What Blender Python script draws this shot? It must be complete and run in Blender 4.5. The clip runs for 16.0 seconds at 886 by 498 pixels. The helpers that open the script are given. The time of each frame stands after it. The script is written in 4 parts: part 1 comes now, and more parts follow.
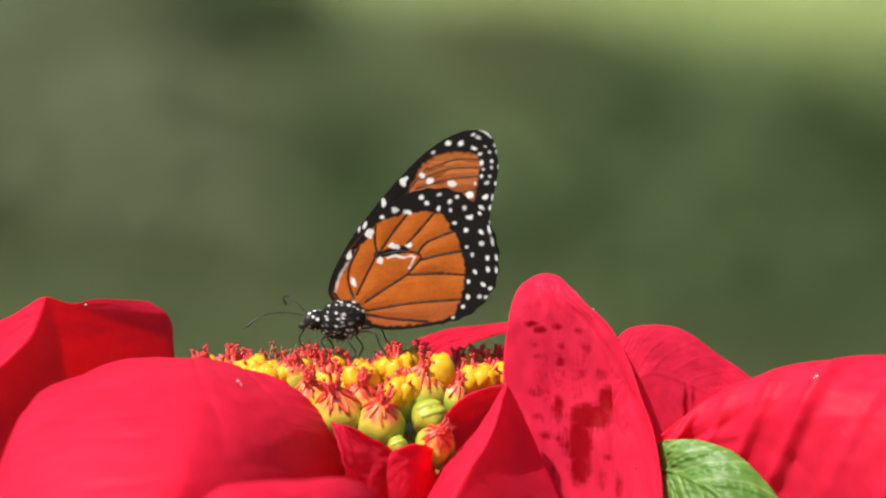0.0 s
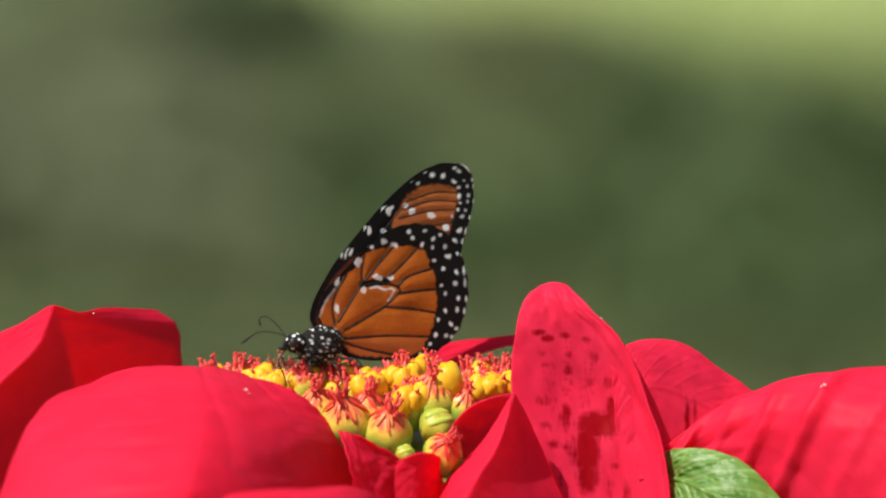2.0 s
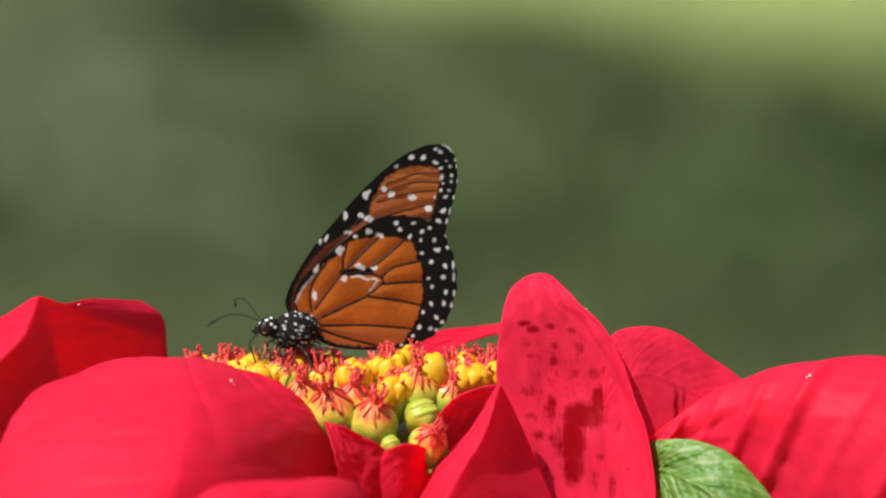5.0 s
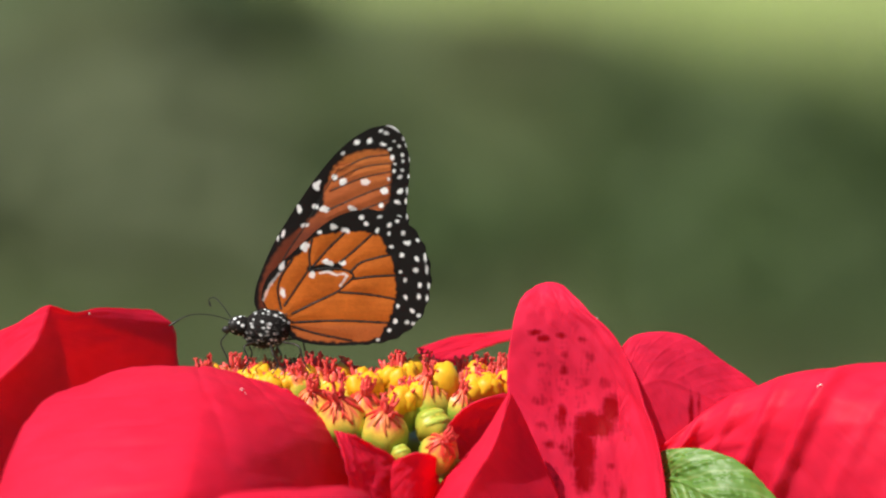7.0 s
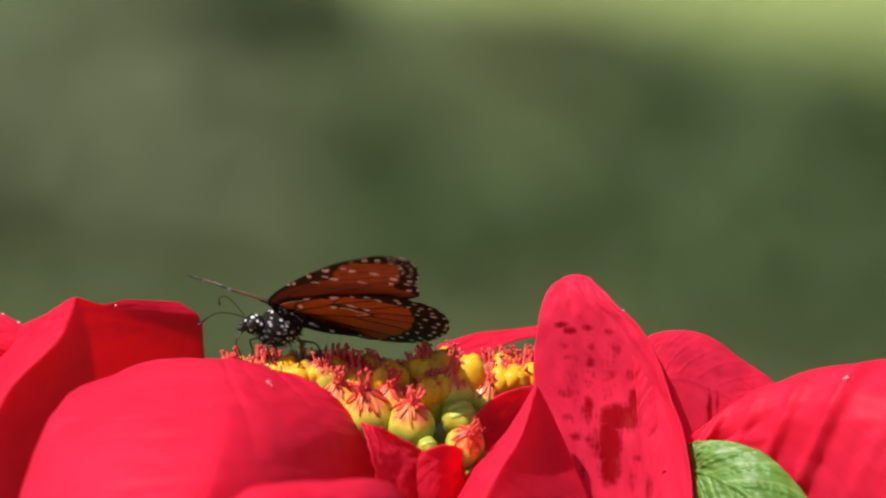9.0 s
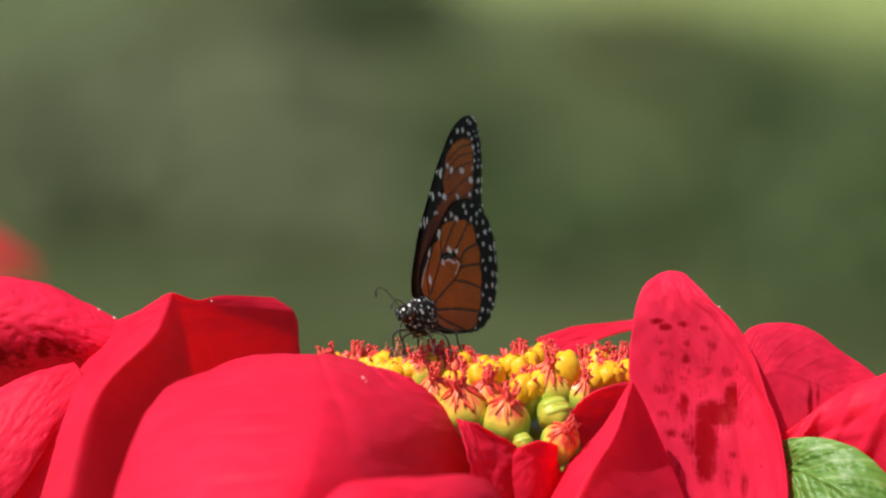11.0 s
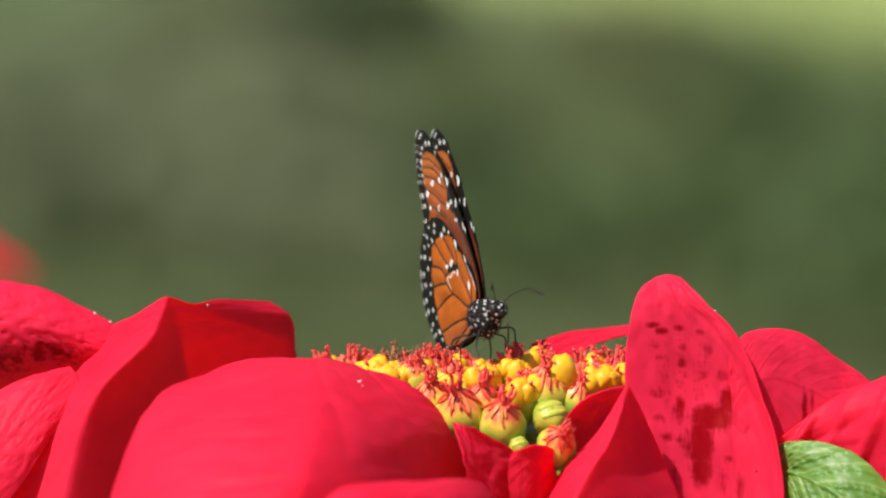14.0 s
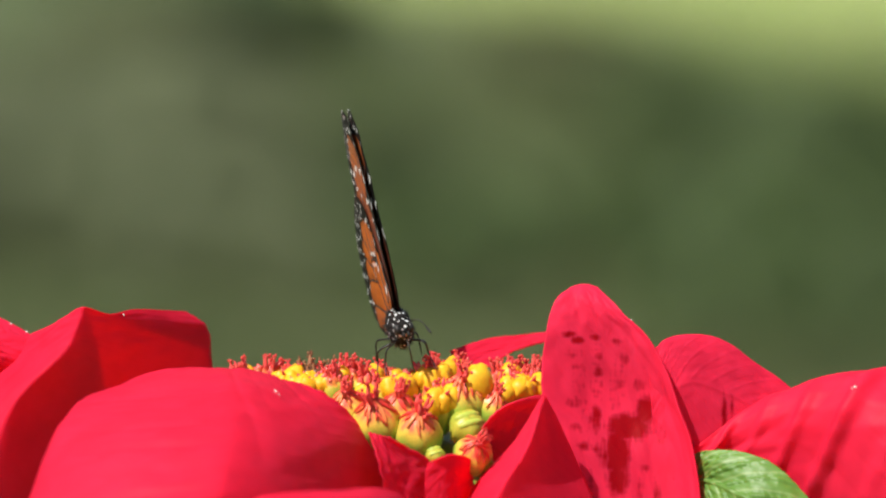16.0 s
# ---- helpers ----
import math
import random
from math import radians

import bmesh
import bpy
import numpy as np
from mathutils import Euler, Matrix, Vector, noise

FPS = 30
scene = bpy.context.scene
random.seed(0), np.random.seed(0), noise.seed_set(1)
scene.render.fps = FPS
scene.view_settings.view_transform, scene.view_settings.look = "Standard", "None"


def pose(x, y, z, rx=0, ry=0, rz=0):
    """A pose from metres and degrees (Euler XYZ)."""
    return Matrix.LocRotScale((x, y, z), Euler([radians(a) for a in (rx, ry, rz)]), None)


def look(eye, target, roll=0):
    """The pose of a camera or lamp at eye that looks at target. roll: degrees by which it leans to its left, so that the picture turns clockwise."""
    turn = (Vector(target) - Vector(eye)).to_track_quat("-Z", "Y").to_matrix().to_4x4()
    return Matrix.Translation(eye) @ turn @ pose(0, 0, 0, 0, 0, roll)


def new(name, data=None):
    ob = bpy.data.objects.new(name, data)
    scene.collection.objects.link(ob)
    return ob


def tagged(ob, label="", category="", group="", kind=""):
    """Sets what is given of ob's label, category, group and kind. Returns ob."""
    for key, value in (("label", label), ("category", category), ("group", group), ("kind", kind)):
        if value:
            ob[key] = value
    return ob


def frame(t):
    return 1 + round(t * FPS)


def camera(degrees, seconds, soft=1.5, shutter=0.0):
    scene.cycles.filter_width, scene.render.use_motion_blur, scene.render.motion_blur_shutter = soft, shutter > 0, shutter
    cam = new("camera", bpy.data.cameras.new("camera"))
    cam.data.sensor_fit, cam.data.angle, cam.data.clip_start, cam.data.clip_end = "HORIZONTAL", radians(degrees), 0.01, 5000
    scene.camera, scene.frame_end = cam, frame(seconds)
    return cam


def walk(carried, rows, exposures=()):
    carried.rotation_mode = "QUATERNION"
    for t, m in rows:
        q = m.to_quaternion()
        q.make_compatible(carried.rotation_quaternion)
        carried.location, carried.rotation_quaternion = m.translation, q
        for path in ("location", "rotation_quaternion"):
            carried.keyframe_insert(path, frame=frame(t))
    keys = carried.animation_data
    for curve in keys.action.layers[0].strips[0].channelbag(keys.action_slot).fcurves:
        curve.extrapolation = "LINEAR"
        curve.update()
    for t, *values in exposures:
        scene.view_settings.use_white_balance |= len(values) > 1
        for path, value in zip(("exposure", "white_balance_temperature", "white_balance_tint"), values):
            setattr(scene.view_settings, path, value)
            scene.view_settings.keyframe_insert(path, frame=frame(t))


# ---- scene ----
# ---- camera ----
# A long lens about 1.5 m from the flower head, looking 8 degrees down.
D, U, TILT = 1.5, 0.000105, radians(8)
C = Vector((0, 0, 1.0))                       # middle of the flower head
RIGHT, UP, AHEAD = Vector((1, 0, 0)), Vector((0, math.sin(TILT), math.cos(TILT))), Vector((0, math.cos(TILT), -math.sin(TILT)))
EYE = C - AHEAD * D + RIGHT * (94 * U) + UP * (199 * U)
FOCAL = D / U


def at(x, y, w=0):
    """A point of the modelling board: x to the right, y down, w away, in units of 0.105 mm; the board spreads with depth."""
    k = (D + w * U) / D
    return EYE + AHEAD * (D + w * U) + RIGHT * ((x - 784) * U * k) + UP * ((441 - y) * U * k)


cam = camera(6.2828, 16.0, soft=2.2)
cam.data.dof.use_dof = True
cam.data.dof.focus_distance = 1.5
cam.data.dof.aperture_fstop = 12.5

# seconds, and how far the view has swung (right, down) in board units
SWING = [(0, 0, 0), (0.5, 27.5, 24.5), (1, -7.7, -13), (1.5, 4.6, 3), (2, 13.7, 15.2), (2.5, -9.2, 3), (3, -42.9, -29.1), (3.5, 6.1, 9.2), (4, 0, 5.3), (4.2, -7.7, 1.5), (6.3, -14, -3), (6.5, -13.8, -7.7), (7, 6.5, 15.3), (7.5, -10.7, -7.7), (8, -5.7, -18.4), (8.5, 35.2, 10.7), (9, 53.6, 1.5), (9.5, 133.2, 4.5), (10, 197.5, -27.6), (10.2, 225, -7.7), (12.3, 219, -3), (12.5, 215.9, 0), (13, 251.2, 19.9), (13.5, 251.1, 19.9), (14, 217.5, 1.4), (14.5, 141.3, 1.5), (15, 110.7, 18.4), (15.5, 93.5, 32.1), (16, 67.8, 18.4)]


def cam_pose(dx, dy):
    return pose(*EYE, 90 - 8 + math.degrees(math.atan(dy / FOCAL)), 0, math.degrees(math.atan(dx / FOCAL)))


walk(cam, [(t, cam_pose(dx, dy)) for t, dx, dy in SWING], ((0, 0.44), (2, 0.36), (10, 0.36), (12.5, 0.41), (16, 0.44)))

# ---- light ----
SUN = Vector((-0.43, -0.39, 0.81)).normalized()
world = bpy.data.worlds.new("sky")
scene.world = world
world.use_nodes = True
wn = world.node_tree.nodes
sky = wn.new("ShaderNodeTexSky")
sky.sky_type, sky.sun_disc = "NISHITA", False
sky.sun_elevation, sky.sun_rotation = math.asin(SUN.z), math.atan2(SUN.x, SUN.y)
wn["Background"].inputs["Strength"].default_value = 0.07
world.node_tree.links.new(sky.outputs["Color"], wn["Background"].inputs["Color"])
lamp = bpy.data.lights.new("sun", "SUN")
lamp.energy, lamp.angle, lamp.color = 4.8, radians(0.53), (1.0, 0.95, 0.87)
sun = new("sun", lamp)
sun.matrix_world = look(Vector((0, 0, 6)) + SUN * 5, Vector((0, 0, 6)))


# ---- materials ----
def mat(name, rough=0.5, spec=0.5):
    m = bpy.data.materials.new(name)
    m.use_nodes = True
    p = m.node_tree.nodes["Principled BSDF"]
    p.inputs["Roughness"].default_value = rough
    p.inputs["Specular IOR Level"].default_value = spec
    return m, m.node_tree.nodes, m.node_tree.links, p


def ramp(n, l, fac, stops):
    r = n.new("ShaderNodeValToRGB")
    e = r.color_ramp.elements
    while len(e) < len(stops):
        e.new(0.5)
    for el, (p, c) in zip(e, stops):
        el.position, el.color = p, (*c, 1)
    l.new(fac, r.inputs["Fac"])
    return r.outputs["Color"]


def noise_tex(n, l, scale, detail=4, coord="Object", rough=0.55):
    tc, t = n.new("ShaderNodeTexCoord"), n.new("ShaderNodeTexNoise")
    t.inputs["Scale"].default_value, t.inputs["Detail"].default_value, t.inputs["Roughness"].default_value = scale, detail, rough
    l.new(tc.outputs[coord], t.inputs["Vector"])
    return t.outputs["Fac"]


def bump(n, l, p, height, strength, dist):
    b = n.new("ShaderNodeBump")
    b.inputs["Strength"].default_value, b.inputs["Distance"].default_value = strength, dist
    l.new(height, b.inputs["Height"])
    l.new(b.outputs["Normal"], p.inputs["Normal"])


def mix(n, l, fac, a, b, kind="MIX"):
    m = n.new("ShaderNodeMix")
    m.data_type, m.blend_type = "RGBA", kind
    for sock, v in ((m.inputs[0], fac), (m.inputs[6], a), (m.inputs[7], b)):
        if hasattr(v, "is_output"):
            l.new(v, sock)
        else:
            sock.default_value = v if isinstance(v, float) else (*v, 1)
    return m.outputs[2]


def translucent(m, n, l, p, colour, amount):
    t, s = n.new("ShaderNodeBsdfTranslucent"), n.new("ShaderNodeMixShader")
    if hasattr(colour, "is_output"):
        l.new(colour, t.inputs["Color"])
    else:
        t.inputs["Color"].default_value = (*colour, 1)
    s.inputs["Fac"].default_value = amount
    l.new(p.outputs["BSDF"], s.inputs[1])
    l.new(t.outputs["BSDF"], s.inputs[2])
    l.new(s.outputs["Shader"], n["Material Output"].inputs["Surface"])


def leaf_material(name, light, dark, vein, rough, through_amount, glow, vein_mix=0.35, spec=0.5, ribs=9.0, slant=0.35, blotch=None):
    """Blade whose side veins follow the blade's own UV (across, along)."""
    m, n, l, p = mat(name, rough, spec)
    uv, sx = n.new("ShaderNodeUVMap"), n.new("ShaderNodeSeparateXYZ")
    uv.uv_map = "UVMap"
    l.new(uv.outputs["UV"], sx.inputs[0])

    def calc(op, x, y=None, z=None):
        q = n.new("ShaderNodeMath")
        q.operation = op
        for sock, v in zip(q.inputs, (x, y, z)):
            if v is None:
                continue
            if hasattr(v, "is_output"):
                l.new(v, sock)
            else:
                sock.default_value = v
        return q.outputs[0]

    across = calc("ABSOLUTE", calc("MULTIPLY_ADD", sx.outputs[0], 2.0, -1.0))
    wob_n = noise_tex(n, l, 70, 3)
    phase = calc("ADD", calc("MULTIPLY", sx.outputs[1], ribs * 2), calc("MULTIPLY_ADD", across, -slant * ribs * 2, calc("MULTIPLY", wob_n, 0.8)))
    near = calc("PINGPONG", phase, 0.5)
    line = calc("SUBTRACT", 1.0, calc("SMOOTH_MIN", calc("MULTIPLY", near, 9.0), 1.0, 0.1))
    big, mid, fine = noise_tex(n, l, 45, 3), noise_tex(n, l, 220, 4), noise_tex(n, l, 1500, 4)
    base = ramp(n, l, big, ((0.3, dark), (0.7, light)))
    c = mix(n, l, calc("MULTIPLY", line, vein_mix), base, vein)
    grain = ramp(n, l, mid, ((0.3, (0.88, 0.88, 0.88)), (0.7, (1.06, 1.06, 1.06))))
    c = mix(n, l, 1.0, c, grain, "MULTIPLY")
    if blotch:
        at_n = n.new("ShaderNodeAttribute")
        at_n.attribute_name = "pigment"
        c = mix(n, l, at_n.outputs["Fac"], c, blotch)
        glow = mix(n, l, at_n.outputs["Fac"], glow, blotch)
    l.new(c, p.inputs["Base Color"])
    bump(n, l, p, calc("ADD", calc("MULTIPLY", line, -0.25), calc("MULTIPLY_ADD", mid, 0.7, calc("MULTIPLY", fine, 0.12))), 0.22, 0.0004)
    translucent(m, n, l, p, glow, through_amount)
    return m


def plain_noise(name, a, b, scale, rough=0.6, relief=0.0003, spec=0.4, through_amount=0.0):
    m, n, l, p = mat(name, rough, spec)
    f = noise_tex(n, l, scale, 5)
    c = ramp(n, l, f, ((0.3, a), (0.7, b)))
    l.new(c, p.inputs["Base Color"])
    bump(n, l, p, f, 0.4, relief)
    if through_amount:
        translucent(m, n, l, p, c, through_amount)
    return m


def pigment(name, rough, spec, through_amount, sheen=0.0):
    """Colour from the mesh's own pigment layer, broken up by fine scales."""
    m, n, l, p = mat(name, rough, spec)
    a = n.new("ShaderNodeAttribute")
    a.attribute_name = "pigment"
    f = noise_tex(n, l, 5000, 3)
    g = ramp(n, l, f, ((0.25, (0.8, 0.8, 0.8)), (0.75, (1.15, 1.15, 1.15))))
    c = mix(n, l, 1.0, a.outputs["Color"], g, "MULTIPLY")
    l.new(c, p.inputs["Base Color"])
    p.inputs["Sheen Weight"].default_value = sheen
    bump(n, l, p, f, 0.3, 0.00005)
    if through_amount:
        translucent(m, n, l, p, c, through_amount)
    return m


RED = leaf_material("red_bract", (0.97, 0.037, 0.112), (0.93, 0.024, 0.084), (0.80, 0.008, 0.030), 0.56, 0.57, (1.0, 0.001, 0.022), 0.16, 0.22, 4.0)
RED_BLOTCHED = leaf_material("blotched_red_bract", (0.97, 0.044, 0.125), (0.93, 0.028, 0.094), (0.80, 0.009, 0.032), 0.58, 0.50, (1.0, 0.001, 0.014), 0.08, 0.12, 4.0, 0.35, (0.47, 0.001, 0.009))
GREEN = leaf_material("green_leaf", (0.16, 0.30, 0.045), (0.09, 0.20, 0.028), (0.36, 0.48, 0.17), 0.50, 0.16, (0.25, 0.48, 0.03), 0.5, 0.5, 3.0)
CUP = plain_noise("green_cup", (0.22, 0.33, 0.05), (0.45, 0.52, 0.09), 250, 0.4, 0.0002, 0.5, 0.15)
BUD = plain_noise("lime_bud", (0.46, 0.56, 0.07), (0.68, 0.70, 0.13), 250, 0.42, 0.0002, 0.4, 0.2)
YELLOW = plain_noise("yellow_gland", (0.90, 0.43, 0.012), (0.95, 0.57, 0.022), 300, 0.46, 0.0001, 0.4, 0.2)
STAMEN = plain_noise("red_stamen", (0.64, 0.028, 0.035), (0.90, 0.13, 0.10), 600, 0.5, 0.0001, 0.3, 0.2)
WITHER = plain_noise("withered_stamen", (0.16, 0.06, 0.03), (0.36, 0.16, 0.07), 600, 0.7, 0.0001, 0.3)
STALK = plain_noise("green_stalk", (0.14, 0.24, 0.05), (0.22, 0.30, 0.08), 120, 0.5)
FLECK = plain_noise("pale_fleck", (0.75, 0.55, 0.52), (0.85, 0.75, 0.70), 900, 0.6)
FLESH = pigment("cup_flesh", 0.38, 0.5, 0.18)
WING = pigment("wing_scales", 0.6, 0.12, 0.16, 0.0)
BODY = pigment("body_scales", 0.75, 0.1, 0.0, 0.0)
BLACK = plain_noise("black_chitin", (0.010, 0.009, 0.008), (0.03, 0.026, 0.022), 2500, 0.45, 0.00005)


# ---- building helpers ----
def mesh_of(name, verts, faces, material, uvs=None, colours=None, smooth=True):
    me = bpy.data.meshes.new(name)
    me.from_pydata([tuple(v) for v in verts], [], faces)
    if smooth:
        me.polygons.foreach_set("use_smooth", [True] * len(me.polygons))
    if uvs is not None:
        lay = me.uv_layers.new(name="UVMap")
        idx = np.empty(len(me.loops), dtype=np.int32)
        me.loops.foreach_get("vertex_index", idx)
        lay.data.foreach_set("uv", np.asarray(uvs, dtype=np.float32)[idx].ravel())
    if colours is not None:
        ca = me.color_attributes.new("pigment", "FLOAT_COLOR", "POINT")
        ca.data.foreach_set("color", np.asarray(colours, dtype=np.float32).ravel())
    me.materials.append(material)
    me.update()
    return me


def put(name, me, parent=None, label=""):
    ob = new(name, me)
    if parent is not None:
        ob.parent = parent
        if parent.type == "EMPTY":
            ob.matrix_parent_inverse = parent.matrix_basis.inverted()
    return tagged(ob, label)


def spline(points, n):
    """n points on a smooth curve through the given points."""
    p = np.array(points, dtype=float)
    k = len(p)
    out = []
    for s in np.linspace(0, k - 1, n):
        i = min(int(s), k - 2)
        t = s - i
        a, b = p[i], p[i + 1]
        m0 = (p[i + 1] - p[i - 1]) / 2 if i > 0 else p[1] - p[0]
        m1 = (p[i + 2] - p[i]) / 2 if i + 2 < k else p[-1] - p[-2]
        out.append((2 * t**3 - 3 * t**2 + 1) * a + (t**3 - 2 * t**2 + t) * m0 + (3 * t**2 - 2 * t**3) * b + (t**3 - t**2) * m1)
    return np.array(out)


def tube_data(path, radii, sides=8):
    """Verts and faces of a tapering tube along a path, closed at both ends."""
    path = [Vector(p) for p in path]
    verts, faces, ref = [], [], Vector((0.3, 0.5, 0.81))
    for i, p in enumerate(path):
        d = (path[min(i + 1, len(path) - 1)] - path[max(i - 1, 0)]).normalized()
        a = d.cross(ref)
        a = a.normalized() if a.length > 1e-6 else Vector((1, 0, 0))
        b = d.cross(a)
        r = radii[i] if hasattr(radii, "__len__") else radii
        for s in range(sides):
            w = 2 * math.pi * s / sides
            verts.append(p + a * (r * math.cos(w)) + b * (r * math.sin(w)))
    for i in range(len(path) - 1):
        for s in range(sides):
            q = (s + 1) % sides
            faces.append((i * sides + s, i * sides + q, (i + 1) * sides + q, (i + 1) * sides + s))
    faces.append(tuple(range(sides)))
    faces.append(tuple(range((len(path) - 1) * sides, len(path) * sides)))
    return verts, faces


def join_data(pieces):
    verts, faces = [], []
    for v, f in pieces:
        o = len(verts)
        verts += list(v)
        faces += [tuple(i + o for i in q) for q in f]
    return verts, faces


def ball_data(centre, radii, n=10, m=7, turn=None, lump=0.0):
    verts, faces = [], []
    c = Vector(centre)
    for j in range(m + 1):
        th = math.pi * j / m
        for i in range(n):
            ph = 2 * math.pi * i / n
            v = Vector((math.sin(th) * math.cos(ph), math.sin(th) * math.sin(ph), math.cos(th)))
            k = 1 + lump * noise.noise(v * 2.0 + c * 900)
            v = Vector((v.x * radii[0] * k, v.y * radii[1] * k, v.z * radii[2] * k))
            verts.append(c + (turn @ v if turn else v))
    for j in range(m):
        for i in range(n):
            q = (i + 1) % n
            faces.append((j * n + i, (j + 1) * n + i, (j + 1) * n + q, j * n + q))
    return verts, faces


SKIN = {}


def blade(name, rails, parent, material, label="", fold=0.0, ribs=9, rib=0.8, wave=3.0, slant=0.35, quilt=0.6, pleat=0.0, pleats=4, crease=0.17, flute=0.0, na=64, nb=44, seed=0, thick=0.00035, world_pts=False, blotches=(), spots=(), dips=()):
    """A leaf or bract lofted over three rails (edge, midrib, edge). fold 0: rounded across, 1: sharply keeled along the midrib."""
    conv = (lambda p: Vector(p)) if world_pts else (lambda p: at(*p))
    L, M, R = (spline([conv(p) for p in r], na) for r in rails)
    t = np.linspace(-1, 1, nb)
    quad = np.stack([t * (t - 1) / 2, 1 - t * t, t * (t + 1) / 2], 1)
    tent = np.stack([np.maximum(-t, 0), 1 - np.abs(t), np.maximum(t, 0)], 1)
    wgt = (1 - fold) * quad + fold * tent
    P = wgt[None, :, 0, None] * L[:, None] + wgt[None, :, 1, None] * M[:, None] + wgt[None, :, 2, None] * R[:, None]
    for t0, wid, dep in dips:  # hollows in the edge at the blade's end
        P = P - np.array(UP) * (dep * U * np.exp(-((t[None, :] - t0) / wid) ** 2) * np.exp(-(np.linspace(0, 1, na)[:, None] / 0.10) ** 2))[..., None]
    du, dv = np.gradient(P, axis=0), np.gradient(P, axis=1)
    N = np.cross(du, dv)
    N /= np.linalg.norm(N, axis=2, keepdims=True) + 1e-12
    s = np.linspace(0, 1, na)[:, None]
    a = np.abs(t)[None, :]
    ph = s * ribs - a * slant * ribs
    q = np.abs(ph - np.round(ph)) * 2
    groove = np.exp(-(q / 0.16) ** 2) * (1 - 0.5 * a) * np.clip(a * 8, 0, 1) + 1.2 * np.exp(-(a / 0.04) ** 2)
    groove = groove * np.clip((1 - s) * 5, 0, 1)
    fade = np.clip((1 - a) * 4, 0, 1) * np.clip((1 - s) * 6, 0, 1)
    cell = (0.5 - 0.5 * np.cos(np.pi * np.clip(q, 0, 1))) * fade
    turn = s * pleats + t[None, :] * slant * pleats * 0.8 + 0.12 * np.sin(s * 9 + seed)
    folds = -np.exp(-((turn - np.round(turn)) / crease) ** 2) * (0.6 + 0.4 * np.cos(np.round(turn) * 2.3))
    if flute:  # the far half is fluted lengthwise instead of pleated
        half = np.clip(0.4 - t * 2.5, 0, 1)[None, :]
        way = t[None, :] * 5.5 - s * 1.2 + 0.25 * np.sin(s * 7)
        folds = folds * half + (1 - half) * flute / pleat * (-np.exp(-((way - np.round(way)) / 0.16) ** 2)) * (0.55 + 0.45 * np.cos(np.round(way) * 2.1)) * np.clip(1.3 - s * 1.4, 0, 1)
    lump = np.empty((na, nb))
    und = np.empty((na, nb))
    for i in range(na):
        for j in range(nb):
            lump[i, j] = noise.noise((i / na * 26 + seed * 2, t[j] * 11, seed)) + 0.6 * noise.noise((i / na * 55 + seed * 2, t[j] * 9, seed + 4.0))
            und[i, j] = noise.noise((i / na * 5 + seed * 7.3, t[j] * 2.2, seed * 3.1)) + 0.5 * noise.noise((i / na * 13 + seed, t[j] * 6, seed * 1.7))
    calm = np.clip((1 - s) * 5, 0.1, 1)
    und, lump = und * calm, lump * calm
    P = P + N * ((und * wave - groove * rib - cell * quilt * (0.6 + lump) + lump * quilt * fade + folds * pleat * (1 - a ** 2)) * U)[..., None]
    SKIN[seed] = P.reshape(-1, 3)
    faces = [(i * nb + j, i * nb + j + 1, (i + 1) * nb + j + 1, (i + 1) * nb + j) for i in range(na - 1) for j in range(nb - 1)]
    uvs = np.stack([np.broadcast_to(t[None, :] * 0.5 + 0.5, (na, nb)), np.broadcast_to(s, (na, nb))], 2).reshape(-1, 2)
    cols = None
    if blotches or spots:
        m = np.zeros((na, nb))
        rel = P - np.array(EYE)
        dep = rel @ np.array(AHEAD)
        bx, by = 784 + rel @ np.array(RIGHT) / dep * FOCAL, 441 - rel @ np.array(UP) / dep * FOCAL
        for i in range(na):
            for j in range(nb):
                x, y = s[i, 0], t[j]
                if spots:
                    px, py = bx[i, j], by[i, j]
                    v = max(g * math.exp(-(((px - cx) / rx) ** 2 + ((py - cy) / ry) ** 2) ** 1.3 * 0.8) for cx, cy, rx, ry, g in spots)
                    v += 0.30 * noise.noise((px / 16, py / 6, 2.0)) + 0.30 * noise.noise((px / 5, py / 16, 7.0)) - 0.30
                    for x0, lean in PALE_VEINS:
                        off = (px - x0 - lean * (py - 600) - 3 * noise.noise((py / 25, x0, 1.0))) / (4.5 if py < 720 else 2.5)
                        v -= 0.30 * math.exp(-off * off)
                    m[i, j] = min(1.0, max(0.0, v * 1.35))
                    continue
                lean_in = max(g * math.exp(-((x - cs) / ws) ** 2 - ((y - ct) / wt) ** 2) for cs, ct, ws, wt, g in blotches)
                v = lean_in + 0.45 * noise.noise((x * 22, y * 9, 2.0)) + 0.35 * noise.noise((x * 60, y * 22, 7.0)) - 0.62
                m[i, j] = min(1.0, max(0.0, v * 2.2)) * min(1.0, max(0.0, 4 * (1 - abs(y)) - 0.3))
        m = m.reshape(-1, 1)
        cols = np.concatenate([m, m, m, np.ones_like(m)], 1)
    ob = put(name, mesh_of(name, P.reshape(-1, 3), faces, material, uvs, cols), parent, label)
    sol = ob.modifiers.new("thickness", "SOLIDIFY")
    sol.thickness, sol.offset = thick, 0
    return ob


def thing(name, origin, label, category, group=""):
    e = new(name)
    e.empty_display_size = 0.01
    e.matrix_basis = Matrix.Translation(origin)
    return tagged(e, label, category, group)


